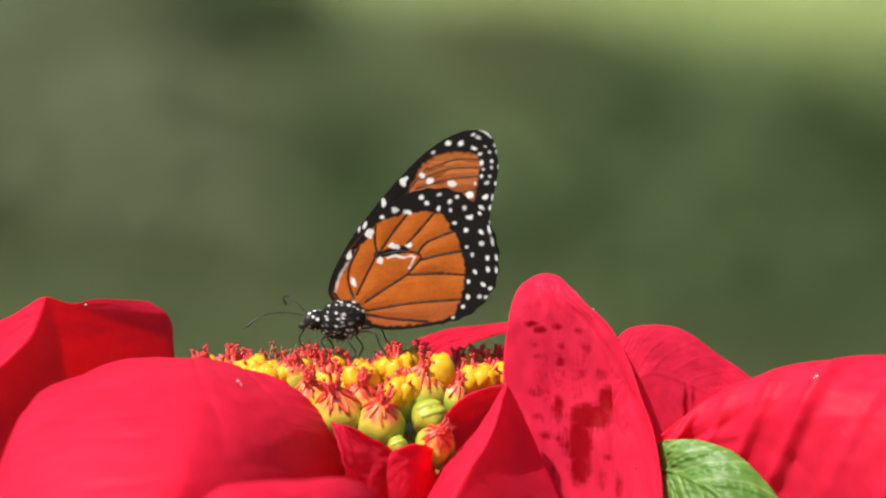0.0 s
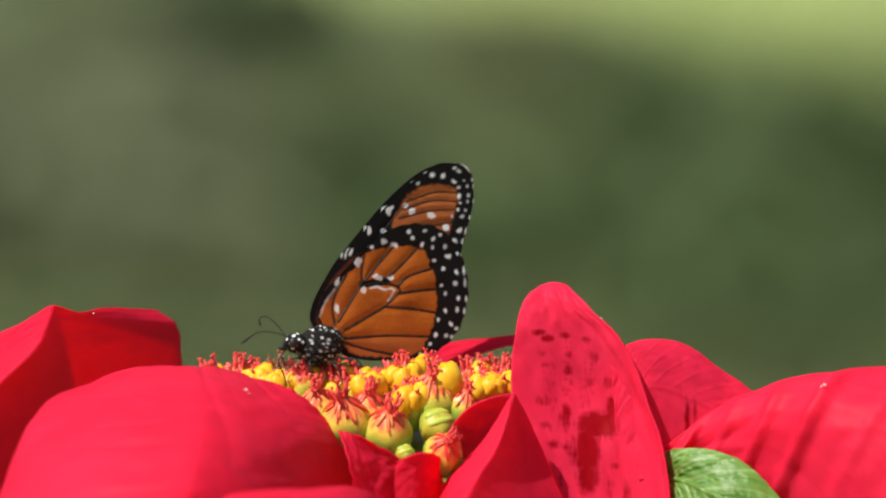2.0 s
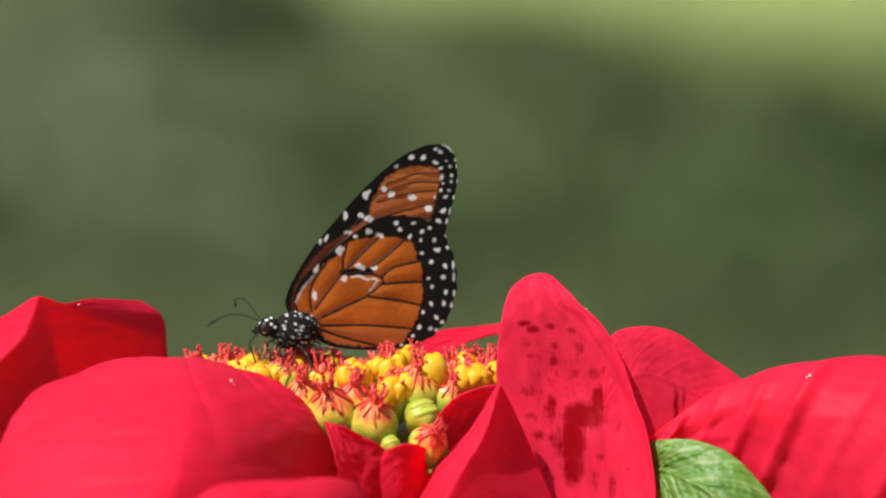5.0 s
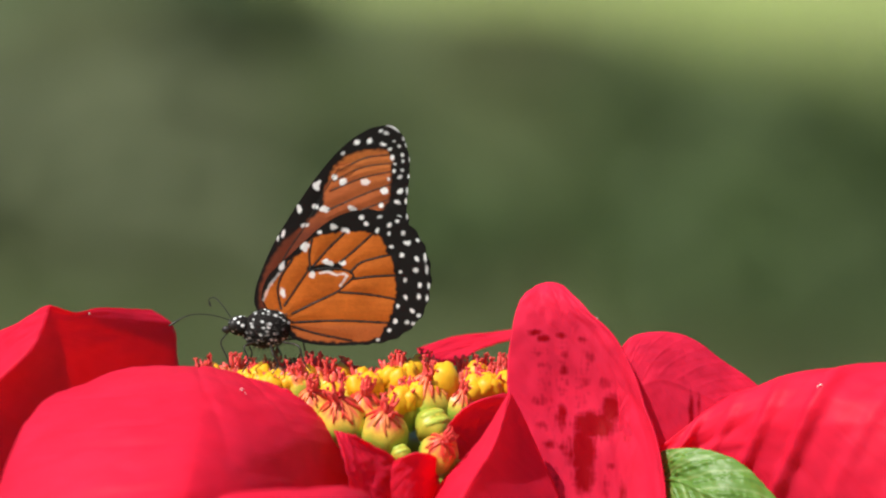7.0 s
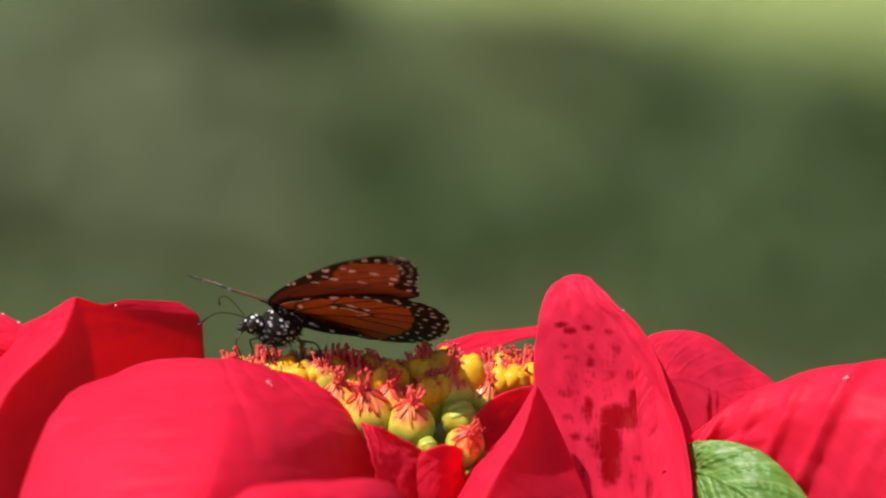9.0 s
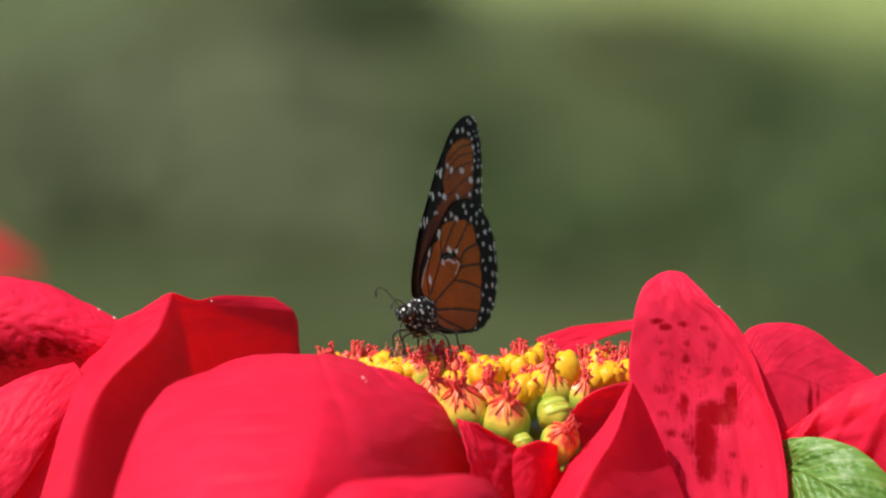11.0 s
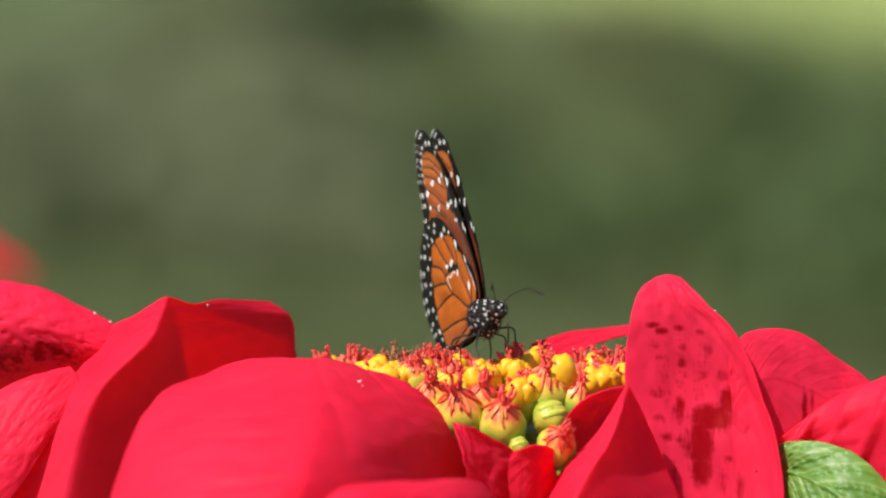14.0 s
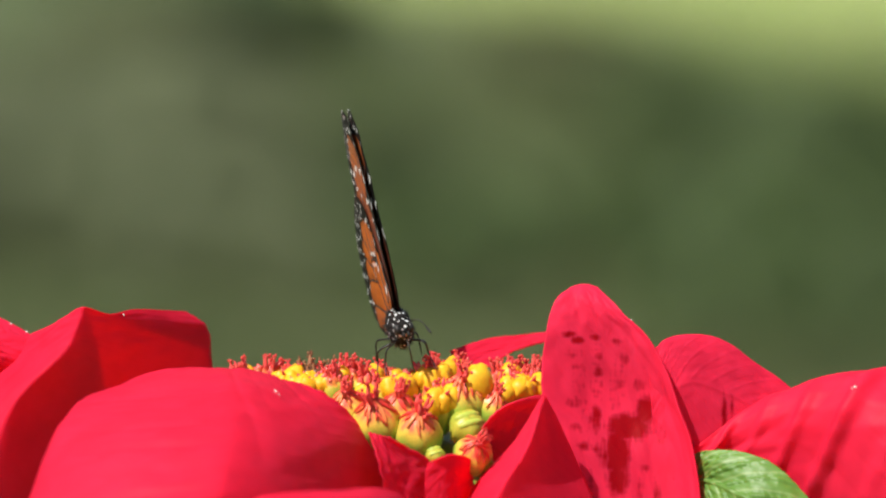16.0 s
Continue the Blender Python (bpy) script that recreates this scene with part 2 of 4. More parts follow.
# ---- ground and distance ----
def ground_material():
    m, n, l, p = mat("garden_ground", 0.85, 0.2)
    big = noise_tex(n, l, 1.6, 3, "Object")
    mid = noise_tex(n, l, 9, 4)
    fine = noise_tex(n, l, 90, 5)
    a = ramp(n, l, big, ((0.35, (0.080, 0.122, 0.046)), (0.5, (0.112, 0.152, 0.066)), (0.68, (0.150, 0.172, 0.095))))
    b = ramp(n, l, mid, ((0.3, (0.6, 0.65, 0.6)), (0.7, (1.25, 1.2, 1.2))))
    c = mix(n, l, 1.0, a, b, "MULTIPLY")
    g = ramp(n, l, fine, ((0.3, (0.7, 0.7, 0.7)), (0.7, (1.2, 1.2, 1.2))))
    l.new(mix(n, l, 1.0, c, g, "MULTIPLY"), p.inputs["Base Color"])
    bump(n, l, p, fine, 0.6, 0.02)
    return m


GROUND = ground_material()
LAWN = plain_noise("sunny_lawn", (0.33, 0.41, 0.135), (0.42, 0.48, 0.19), 14, 0.8, 0.01, 0.2)
LAWN_BLADE = plain_noise("lawn_blades", (0.31, 0.41, 0.125), (0.42, 0.48, 0.18), 25, 0.6, 0.001, 0.2, 0.2)
DRY_BLADE = plain_noise("dry_blades", (0.10, 0.14, 0.05), (0.18, 0.20, 0.095), 12, 0.7, 0.001, 0.2, 0.15)
DARK_LEAF = plain_noise("dark_shrub_leaves", (0.035, 0.055, 0.02), (0.065, 0.09, 0.03), 20, 0.5, 0.001, 0.3, 0.2)
OLIVE_LEAF = plain_noise("olive_shrub_leaves", (0.10, 0.125, 0.045), (0.15, 0.165, 0.075), 20, 0.5, 0.001, 0.3, 0.2)
SAGE_LEAF = plain_noise("sage_shrub_leaves", (0.15, 0.176, 0.088), (0.20, 0.226, 0.122), 20, 0.6, 0.001, 0.3, 0.2)
FRESH_LEAF = plain_noise("fresh_shrub_leaves", (0.066, 0.106, 0.034), (0.105, 0.148, 0.050), 20, 0.5, 0.001, 0.3, 0.2)
TWIG = plain_noise("shrub_twigs", (0.07, 0.05, 0.03), (0.14, 0.10, 0.07), 60, 0.8)


def on_ground(x, y):
    d = (at(x, y) - EYE).normalized()
    return EYE + d * (-EYE.z / d.z)


def sheet(name, outline_fn, z, material, label, category):
    rng = np.linspace(0, 2 * math.pi, 90, endpoint=False)
    verts = [Vector((0, 0, z))] + [outline_fn(a, z) for a in rng]
    faces = [(0, i + 1, (i + 1) % 90 + 1) for i in range(90)]
    ob = new(name, mesh_of(name, verts, faces, material, smooth=False))
    return tagged(ob, label, category, kind="structure")


sheet("ground", lambda a, z: Vector((2000 * math.cos(a), 2000 * math.sin(a), z)), 0.0, GROUND, "garden ground under low olive-green growth", "ground")

# a sunny lawn that begins beyond the dim planting; its edge runs aslant and wavers
def lawn_edge():
    pts = [on_ground(x, y) for x, y in ((510, -60), (640, -45), (800, -28), (960, 4), (1110, 64), (1260, 144), (1420, 230), (1700, 370))]
    edge = [Vector(p) for p in spline(pts, 60)]
    verts, faces = [], []
    for i, p in enumerate(edge):
        q = p + Vector((0.05 * noise.noise(p * 4), 0.12 * noise.noise(p * 3 + Vector((5, 0, 0))), 0))
        verts += [Vector((q.x, q.y, 0.004)), Vector((q.x * 3 + (i - 30) * 0.05, 30, 0.004))]
    faces = [(2 * i, 2 * i + 2, 2 * i + 3, 2 * i + 1) for i in range(59)]
    ob = new("lawn", mesh_of("lawn", verts, faces, LAWN, smooth=False))
    return tagged(ob, "sunlit yellow-green lawn beyond the shrubs", "lawn", kind="structure")


lawn_edge()


def blades(name, count, region, height, material, label, seed):
    rnd = random.Random(seed)
    verts, faces = [], []
    while len(faces) < count:
        p = region(rnd)
        if p is None:
            continue
        h, a = height * rnd.uniform(0.5, 1.2), rnd.uniform(0, math.tau)
        side = Vector((math.cos(a), math.sin(a), 0)) * 0.004
        lean = Vector((rnd.uniform(-1, 1), rnd.uniform(-1, 1), 0)) * h * 0.4
        o = len(verts)
        verts += [p - side, p + side, p + lean + Vector((0, 0, h))]
        faces.append((o, o + 1, o + 2))
    ob = new(name, mesh_of(name, verts, faces, material, smooth=False))
    return tagged(ob, label, "grass", kind="stuff")


def lawn_region(rnd):
    p = on_ground(rnd.uniform(600, 2000), rnd.uniform(-500, 260))
    ok = on_ground(1150, 80).y + (-(p.x - on_ground(1150, 80).x)) * 1.6 < p.y and p.y < 18
    return p if ok else None


blades("lawn_grass", 7000, lawn_region, 0.03, LAWN_BLADE, "short yellow-green lawn grass in full sun", 3)
blades("rough_grass", 9000, lambda r: on_ground(r.uniform(-500, 1800), r.uniform(60, 1000)), 0.09, DRY_BLADE, "dry olive grass and weeds between the shrubs", 4)


def shrub(pos, width, height, material, label, seed, count=900, leaf=0.035):
    """A low shrub: a fan of twigs and an uneven crown of single folded leaves."""
    rnd = random.Random(seed)
    e = thing("shrub", pos, label, "shrub", "garden shrubs")
    twigs = []
    tips = []
    for _ in range(11):
        a, r = rnd.uniform(0, math.tau), width * 0.5 * math.sqrt(rnd.random())
        top = Vector((math.cos(a) * r, math.sin(a) * r, height * rnd.uniform(0.55, 1.0)))
        mid = top * 0.5 + Vector((rnd.uniform(-1, 1), rnd.uniform(-1, 1), 0)) * width * 0.06
        twigs.append(tube_data([pos, pos + mid, pos + top], [0.008, 0.005, 0.002], 5))
        tips += [pos + top, pos + mid.lerp(top, 0.5)]
    put("branchwork", mesh_of("branchwork", *join_data(twigs), TWIG), e)
    verts, faces = [], []
    for _ in range(count):
        c = rnd.choice(tips) + Vector((rnd.gauss(0, 1), rnd.gauss(0, 1), rnd.gauss(0, 0.8))) * width * 0.11
        c.z = max(c.z, pos.z + 0.02)
        d = Vector((rnd.gauss(0, 1), rnd.gauss(0, 1), rnd.gauss(0, 0.6))).normalized()
        s = d.cross(Vector((rnd.gauss(0, 1), rnd.gauss(0, 1), 1.5))).normalized()
        nrm = d.cross(s)
        k = leaf * rnd.uniform(0.6, 1.3)
        o = len(verts)
        verts += [c - d * k, c + s * k * 0.42 + nrm * k * 0.12, c + d * k, c - s * k * 0.42 + nrm * k * 0.12]
        faces += [(o, o + 1, o + 2), (o, o + 2, o + 3)]
    put("crown", mesh_of("crown", verts, faces, material, smooth=False), e)
    return e


SHRUBS = (
    # board x, y of the foot, width, height, leaves, label
    (452, 118, 0.15, 0.11, DARK_LEAF, "small dark green shrub at the lawn's edge"),
    (600, 385, 0.12, 0.08, DARK_LEAF, "low dark shrub among dry grass"),
    (195, 330, 0.24, 0.12, SAGE_LEAF, "grey-green sage-like shrub on the garden ground"),
    (70, 270, 0.20, 0.09, SAGE_LEAF, "pale sage-green low shrub in the planting"),
    (300, 250, 0.18, 0.09, SAGE_LEAF, "pale grey-green low shrub in dry grass"),
    (-150, 330, 0.24, 0.12, SAGE_LEAF, "pale sage-like low shrub in the planting"),
    (90, 480, 0.28, 0.10, SAGE_LEAF, "broad grey-green low shrub in dry grass"),
    (340, 520, 0.22, 0.08, SAGE_LEAF, "grey-green low shrub near the flowers"),
    (1390, 300, 0.26, 0.10, FRESH_LEAF, "mid-green leafy shrub before the lawn"),
    (1180, 275, 0.24, 0.09, FRESH_LEAF, "mid-green low shrub before the lawn"),
    (1560, 400, 0.24, 0.11, FRESH_LEAF, "mid-green broad low shrub before the lawn"),
    (1060, 500, 0.24, 0.09, FRESH_LEAF, "mid-green low shrub in the planting"),
    (1260, 440, 0.24, 0.09, FRESH_LEAF, "mid-green spreading shrub in the planting"),
    (1440, 520, 0.26, 0.09, FRESH_LEAF, "mid-green spreading low shrub in rough grass"),
    (1580, 560, 0.16, 0.08, DARK_LEAF, "dark green low shrub beside the rough grass"),
    (940, 150, 0.24, 0.075, OLIVE_LEAF, "olive-green low shrub before the lawn"),
    (120, 70, 0.20, 0.06, OLIVE_LEAF, "olive-green shrub at the lawn's edge"),
    (270, 50, 0.18, 0.05, OLIVE_LEAF, "small olive-green shrub at the lawn's edge"),
    (400, 310, 0.13, 0.06, SAGE_LEAF, "small grey-green shrub in dry grass"),
    (730, 520, 0.20, 0.07, FRESH_LEAF, "mid-green low shrub behind the flowers"),
    (1300, 650, 0.28, 0.08, FRESH_LEAF, "mid-green spreading shrub near the flowers"),
    (1520, 660, 0.24, 0.07, FRESH_LEAF, "mid-green low shrub near the flowers"),
)
for i, (sx, sy, sw, sh, sm, sl) in enumerate(SHRUBS):
    shrub(on_ground(sx, sy), sw, sh, sm, sl, 40 + i)


# ---- the poinsettia ----
def tube(name, pts, radii, parent, material, n=24, sides=8, label=""):
    path = spline(pts, n)
    rr = np.interp(np.linspace(0, 1, n), np.linspace(0, 1, len(radii)), radii)
    return put(name, mesh_of(name, *tube_data(path, list(rr), sides), material), parent, label)


FOOT = Vector((0.01, 0.06, 0))
plant = thing("poinsettia", FOOT, "poinsettia with large red bracts and a yellow-green cluster of tiny flowers", "flower")
CORE = at(690, 830, 60)
tube("stem", [FOOT, FOOT + Vector((0.02, 0, 0.35)), FOOT.lerp(CORE, 0.75) + Vector((-0.01, 0, 0)), CORE], [0.009, 0.007, 0.005, 0.0045], plant, STALK)

# deep red mottling over the lower half of one bract: along, across, its spread, strength
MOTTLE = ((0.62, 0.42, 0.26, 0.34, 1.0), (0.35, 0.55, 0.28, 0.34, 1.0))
# dark red blotches on the upright bract: board x, y, half width, half height, strength
BLOTCHES = ((940, 573, 13, 6, 1.1), (956, 584, 14, 7, 1.2), (986, 579, 12, 6, 1.1), (1022, 586, 14, 9, 0.75), (948, 612, 12, 6, 0.6), (952, 632, 12, 5, 0.6), (992, 612, 9, 7, 0.75), (992, 640, 10, 11, 0.95),
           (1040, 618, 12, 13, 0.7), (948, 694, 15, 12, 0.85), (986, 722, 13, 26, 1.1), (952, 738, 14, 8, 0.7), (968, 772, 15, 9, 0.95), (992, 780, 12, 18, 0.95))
DEEP_BLOTCHES = ((1076, 710, 16, 26, 1.5), (1045, 738, 36, 24, 1.6), (1024, 785, 24, 40, 1.6), (1026, 830, 20, 28, 1.4), (1062, 662, 13, 12, 0.8), (1104, 748, 10, 26, 0.7), (1028, 660, 14, 26, 0.5),
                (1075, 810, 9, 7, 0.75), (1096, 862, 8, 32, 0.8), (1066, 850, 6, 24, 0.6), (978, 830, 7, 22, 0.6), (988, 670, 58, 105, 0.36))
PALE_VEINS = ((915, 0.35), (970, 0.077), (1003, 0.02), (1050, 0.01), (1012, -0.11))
# thin dark red marks coloured into the bract behind it
THIN_MARKS = ((1212, 716, 5, 32, 1.15), (1226, 704, 3.5, 20, 0.95))

BRACTS = {}


def bract(bl, bf, br, bw, bs, *rails):
    """One bract: label, fold, ribs, wave, slant, then its rails (edge, midrib, edge)."""
    seed = len(SKIN) + 1
    if "blotches" in bl:
        ob = blade("bract", rails, plant, RED_BLOTCHED, bl, fold=bf, ribs=br, wave=bw, slant=bs, seed=seed, quilt=0.35, rib=0.4, na=190, nb=160, spots=BLOTCHES + DEEP_BLOTCHES)
    elif "mottled" in bl:
        ob = blade("bract", rails, plant, RED_BLOTCHED, bl, fold=bf, ribs=br, wave=bw, slant=bs, seed=seed, quilt=3.0, na=120, nb=80, blotches=MOTTLE)
    elif "arching" in bl:
        ob = blade("bract", rails, plant, RED, bl, fold=bf, ribs=br, wave=bw, slant=bs, seed=seed, quilt=0.5, rib=0.6, pleat=5.0, pleats=10.0, flute=2.6, na=170, nb=110)
    elif "marks" in bl:
        ob = blade("bract", rails, plant, RED_BLOTCHED, bl, fold=bf, ribs=br, wave=bw, slant=bs, seed=seed, quilt=0.35, rib=0.8, na=190, nb=120, spots=THIN_MARKS)
    elif "drooping low" in bl:
        ob = blade("bract", rails, plant, RED, bl, fold=bf, ribs=br, wave=bw, slant=bs, seed=seed, quilt=2.0, rib=0.5, na=110, nb=80)
    else:
        ob = blade("bract", rails, plant, RED, bl, fold=bf, ribs=br, wave=bw, slant=bs, seed=seed, quilt=0.35, rib=0.8,
                   pleat=24.0 if "creases" in bl else 0.0, pleats=6.0, crease=0.13, na=100, nb=64, dips=((0.25, 0.17, 12), (-0.6, 0.35, 6)) if "folded" in bl else ())
    BRACTS[bl] = ob


bract("broad red bract arching over and drooping forward", 0.21, 13, 5, 0.12,
      ((205, 642, -110), (150, 662, -190), (98, 680, -255), (62, 704, -305), (32, 744, -355), (8, 800, -405), (-15, 870, -460), (-45, 980, -540)),
      ((345, 634, -110), (346, 645, -235), (348, 668, -350), (348, 704, -460), (344, 752, -560), (334, 812, -645), (318, 880, -720), (292, 1000, -800)),
      ((503, 676, -150), (531, 697, -142), (556, 719, -128), (579, 742, -108), (600, 772, -80), (622, 815, -35), (640, 880, 15), (660, 1000, 120)))
bract("red bract folded along its midrib, one side in shade", 0.95, 8, 3, 0.3,
      ((-14, 572, 95), (-30, 604, 88), (-70, 650, 80), (-160, 760, 60), (-300, 960, 40)),
      ((81, 523, -55), (70, 560, -50), (46, 606, -42), (-56, 722, -30), (-108, 940, -30)),
      ((262, 534, 190), (298, 560, 215), (307, 612, 240), (312, 720, 280), (300, 900, 300)))
bract("red bract with mottled lower half behind the others", 0.0, 8, 5, 0.3,
      ((-430, 545, 130), (-310, 505, 130), (-217, 499, 130), (-137, 515, 125), (-67, 545, 120), (15, 592, 110)),
      ((-440, 625, 60), (-310, 580, 40), (-217, 575, 40), (-137, 585, 50), (-60, 605, 70), (12, 630, 95)),
      ((-440, 760, 170), (-310, 720, 160), (-217, 700, 150), (-130, 680, 140), (-60, 665, 125), (10, 660, 110)))
bract("red bract drooping low beside the folded one", 0.0, 9, 4, 0.3,
      ((-420, 790, 40), (-310, 730, 40), (-217, 690, 40), (-150, 664, 45), (-92, 650, 55)),
      ((-420, 860, -40), (-320, 830, -40), (-230, 790, -30), (-150, 728, 0), (-78, 668, 45)),
      ((-420, 980, -60), (-320, 960, -60), (-220, 910, -50), (-150, 815, -20), (-76, 690, 35)))
bract("upright red bract with a rounded tip and dark blotches", 0.0, 13, 5, 0.2,
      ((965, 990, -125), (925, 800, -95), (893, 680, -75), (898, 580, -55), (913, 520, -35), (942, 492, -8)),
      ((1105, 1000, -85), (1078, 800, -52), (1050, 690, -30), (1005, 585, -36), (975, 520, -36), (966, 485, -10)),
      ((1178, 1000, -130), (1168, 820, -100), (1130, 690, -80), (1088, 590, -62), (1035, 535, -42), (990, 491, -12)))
bract("small keeled red bract, lit on one side", 0.9, 7, 2, 0.3,
      ((890, 690, -185), (838, 770, -160), (768, 850, -150), (720, 960, -140)),
      ((896, 682, -190), (868, 770, -265), (812, 862, -345), (765, 970, -400)),
      ((901, 688, -170), (940, 770, -112), (990, 880, -128), (1022, 980, -150)))
bract("small red bract in shade by the flower cluster", 0.2, 7, 3, 0.3,
      ((893, 681, -82), (840, 694, -108), (806, 715, -118), (782, 744, -105)),
      ((894, 696, -70), (850, 735, -78), (820, 760, -84), (788, 758, -92)),
      ((896, 720, -50), (872, 790, -45), (840, 830, -50), (796, 790, -75)))
bract("slim red bract lying behind the flower cluster", 0.0, 8, 2, 0.3,
      ((728, 606, 200), (790, 584, 230), (850, 577, 250), (905, 571, 260), (990, 566, 270)),
      ((735, 622, 180), (785, 607, 210), (845, 594, 235), (905, 581, 250), (990, 580, 265)),
      ((742, 650, 170), (785, 640, 190), (840, 606, 220), (905, 589, 245), (990, 600, 260)))
bract("red bract with thin marks curving back behind the upright one", 0.0, 10, 3, 0.3,
      ((1078, 622, -45), (1105, 586, -25), (1150, 576, 0), (1205, 584, 20), (1262, 622, 35), (1330, 670, 45), (1430, 760, 50)),
      ((1085, 720, -45), (1112, 680, -45), (1160, 660, -30), (1215, 680, -5), (1275, 710, 15), (1340, 750, 30), (1435, 800, 45)),
      ((1092, 850, -40), (1118, 820, -45), (1170, 800, -30), (1230, 800, -5), (1290, 810, 15), (1350, 830, 30), (1440, 840, 45)))
bract("broad red bract reaching outward with slanting creases", 0.0, 9, 6, 0.27,
      ((1120, 808, -42), (1190, 754, -45), (1262, 702, -40), (1335, 667, -40), (1405, 645, -60), (1485, 636, -70), (1580, 632, -90), (1720, 670, -130)),
      ((1122, 824, -40), (1215, 800, -42), (1310, 768, -90), (1390, 748, -150), (1470, 738, -200), (1550, 738, -225), (1640, 755, -235), (1740, 795, -230)),
      ((1124, 850, -35), (1220, 890, -20), (1320, 945, -30), (1400, 990, -90), (1490, 1000, -160), (1570, 1000, -210), (1660, 990, -240), (1750, 950, -250)))
bract("small crumpled red bract under the flower cluster", 0.2, 8, 5, 0.4,
      ((586, 746, -225), (602, 800, -250), (618, 855, -235), (650, 950, -200)),
      ((606, 752, -220), (640, 812, -205), (660, 872, -185), (680, 960, -150)),
      ((622, 756, -215), (690, 794, -150), (748, 834, -105), (770, 950, -40)))
bract("small rounded red bract under the flower cluster", 0.0, 6, 2.5, 0.4,
      ((690, 802, -215), (686, 850, -195), (700, 960, -150)),
      ((738, 786, -225), (735, 850, -195), (742, 960, -150)),
      ((774, 802, -160), (770, 855, -130), (784, 960, -90)))
bract("red bract peeping out low in front", 0.0, 7, 3, 0.3,
      ((330, 915, -790), (385, 868, -770), (440, 856, -740), (520, 851, -680), (600, 848, -600), (650, 866, -520), (690, 940, -440)),
      ((328, 950, -830), (385, 920, -830), (440, 905, -810), (520, 900, -760), (600, 898, -680), (655, 912, -580), (700, 965, -470)),
      ((330, 1000, -830), (390, 1000, -830), (450, 1000, -810), (530, 1000, -760), (610, 1000, -680), (665, 1000, -580), (710, 1000, -470)))
# pale flecks of dust and sap on the bracts
for which, x, y, size in ((1, 420, 676, 5), (1, 428, 683, 3), (2, 152, 541, 4), (3, -46, 556, 4), (3, -18, 569, 4), (10, 1448, 667, 5), (10, 1440, 672, 3), (5, 1052, 548, 3)):
    pts = SKIN[which]
    rel = pts - np.array(EYE)
    dep = rel @ np.array(AHEAD)
    bx, by = 784 + rel @ np.array(RIGHT) / dep * FOCAL, 441 - rel @ np.array(UP) / dep * FOCAL
    spot_at = pts[np.argmin((bx - x) ** 2 + (by - y) ** 2 + (dep - D) * 30)]
    put("fleck", mesh_of("fleck", *ball_data(Vector(spot_at) + Vector((0, -2, 2)) * U, (size * U * 0.62, size * U * 0.35, size * U * 0.4), 8, 6, None, 0.5), FLECK), plant, "pale fleck")
blade("leaf", (
    ((1152, 790, -48), (1185, 779, -72), (1255, 783, -105), (1320, 818, -135), (1378, 885, -145), (1420, 980, -140)),
    ((1150, 845, -48), (1184, 834, -80), (1225, 850, -125), (1275, 880, -165), (1320, 930, -175), (1370, 1000, -180)),
    ((1148, 890, -48), (1170, 895, -80), (1190, 920, -120), (1225, 960, -165), (1260, 1000, -175), (1320, 1040, -180))),
    plant, GREEN, "bright green leaf below the bracts", ribs=6, rib=5, quilt=3.0, wave=6, seed=31, na=120, nb=80)


def low_leaf(i, a, z, length):
    d, s = Vector((math.cos(a), math.sin(a), 0)), Vector((-math.sin(a), math.cos(a), 0))
    o = FOOT + Vector((0.01, 0, z))
    mid = [o + d * 0.01, o + d * length * 0.35 + Vector((0, 0, 0.02)), o + d * length * 0.7, o + d * length - Vector((0, 0, 0.05))]
    wid = [0.004, length * 0.3, length * 0.24, 0.002]
    blade("leaf", ([m - s * w for m, w in zip(mid, wid)], [m - Vector((0, 0, 0.006)) for m in mid], [m + s * w for m, w in zip(mid, wid)]),
          plant, GREEN, "", ribs=7, rib=5, wave=20, seed=60 + i, na=30, nb=20, world_pts=True)


for i in range(7):
    low_leaf(i, 0.5 + i * 2.4, 0.45 + 0.055 * i, 0.13 - 0.008 * i)


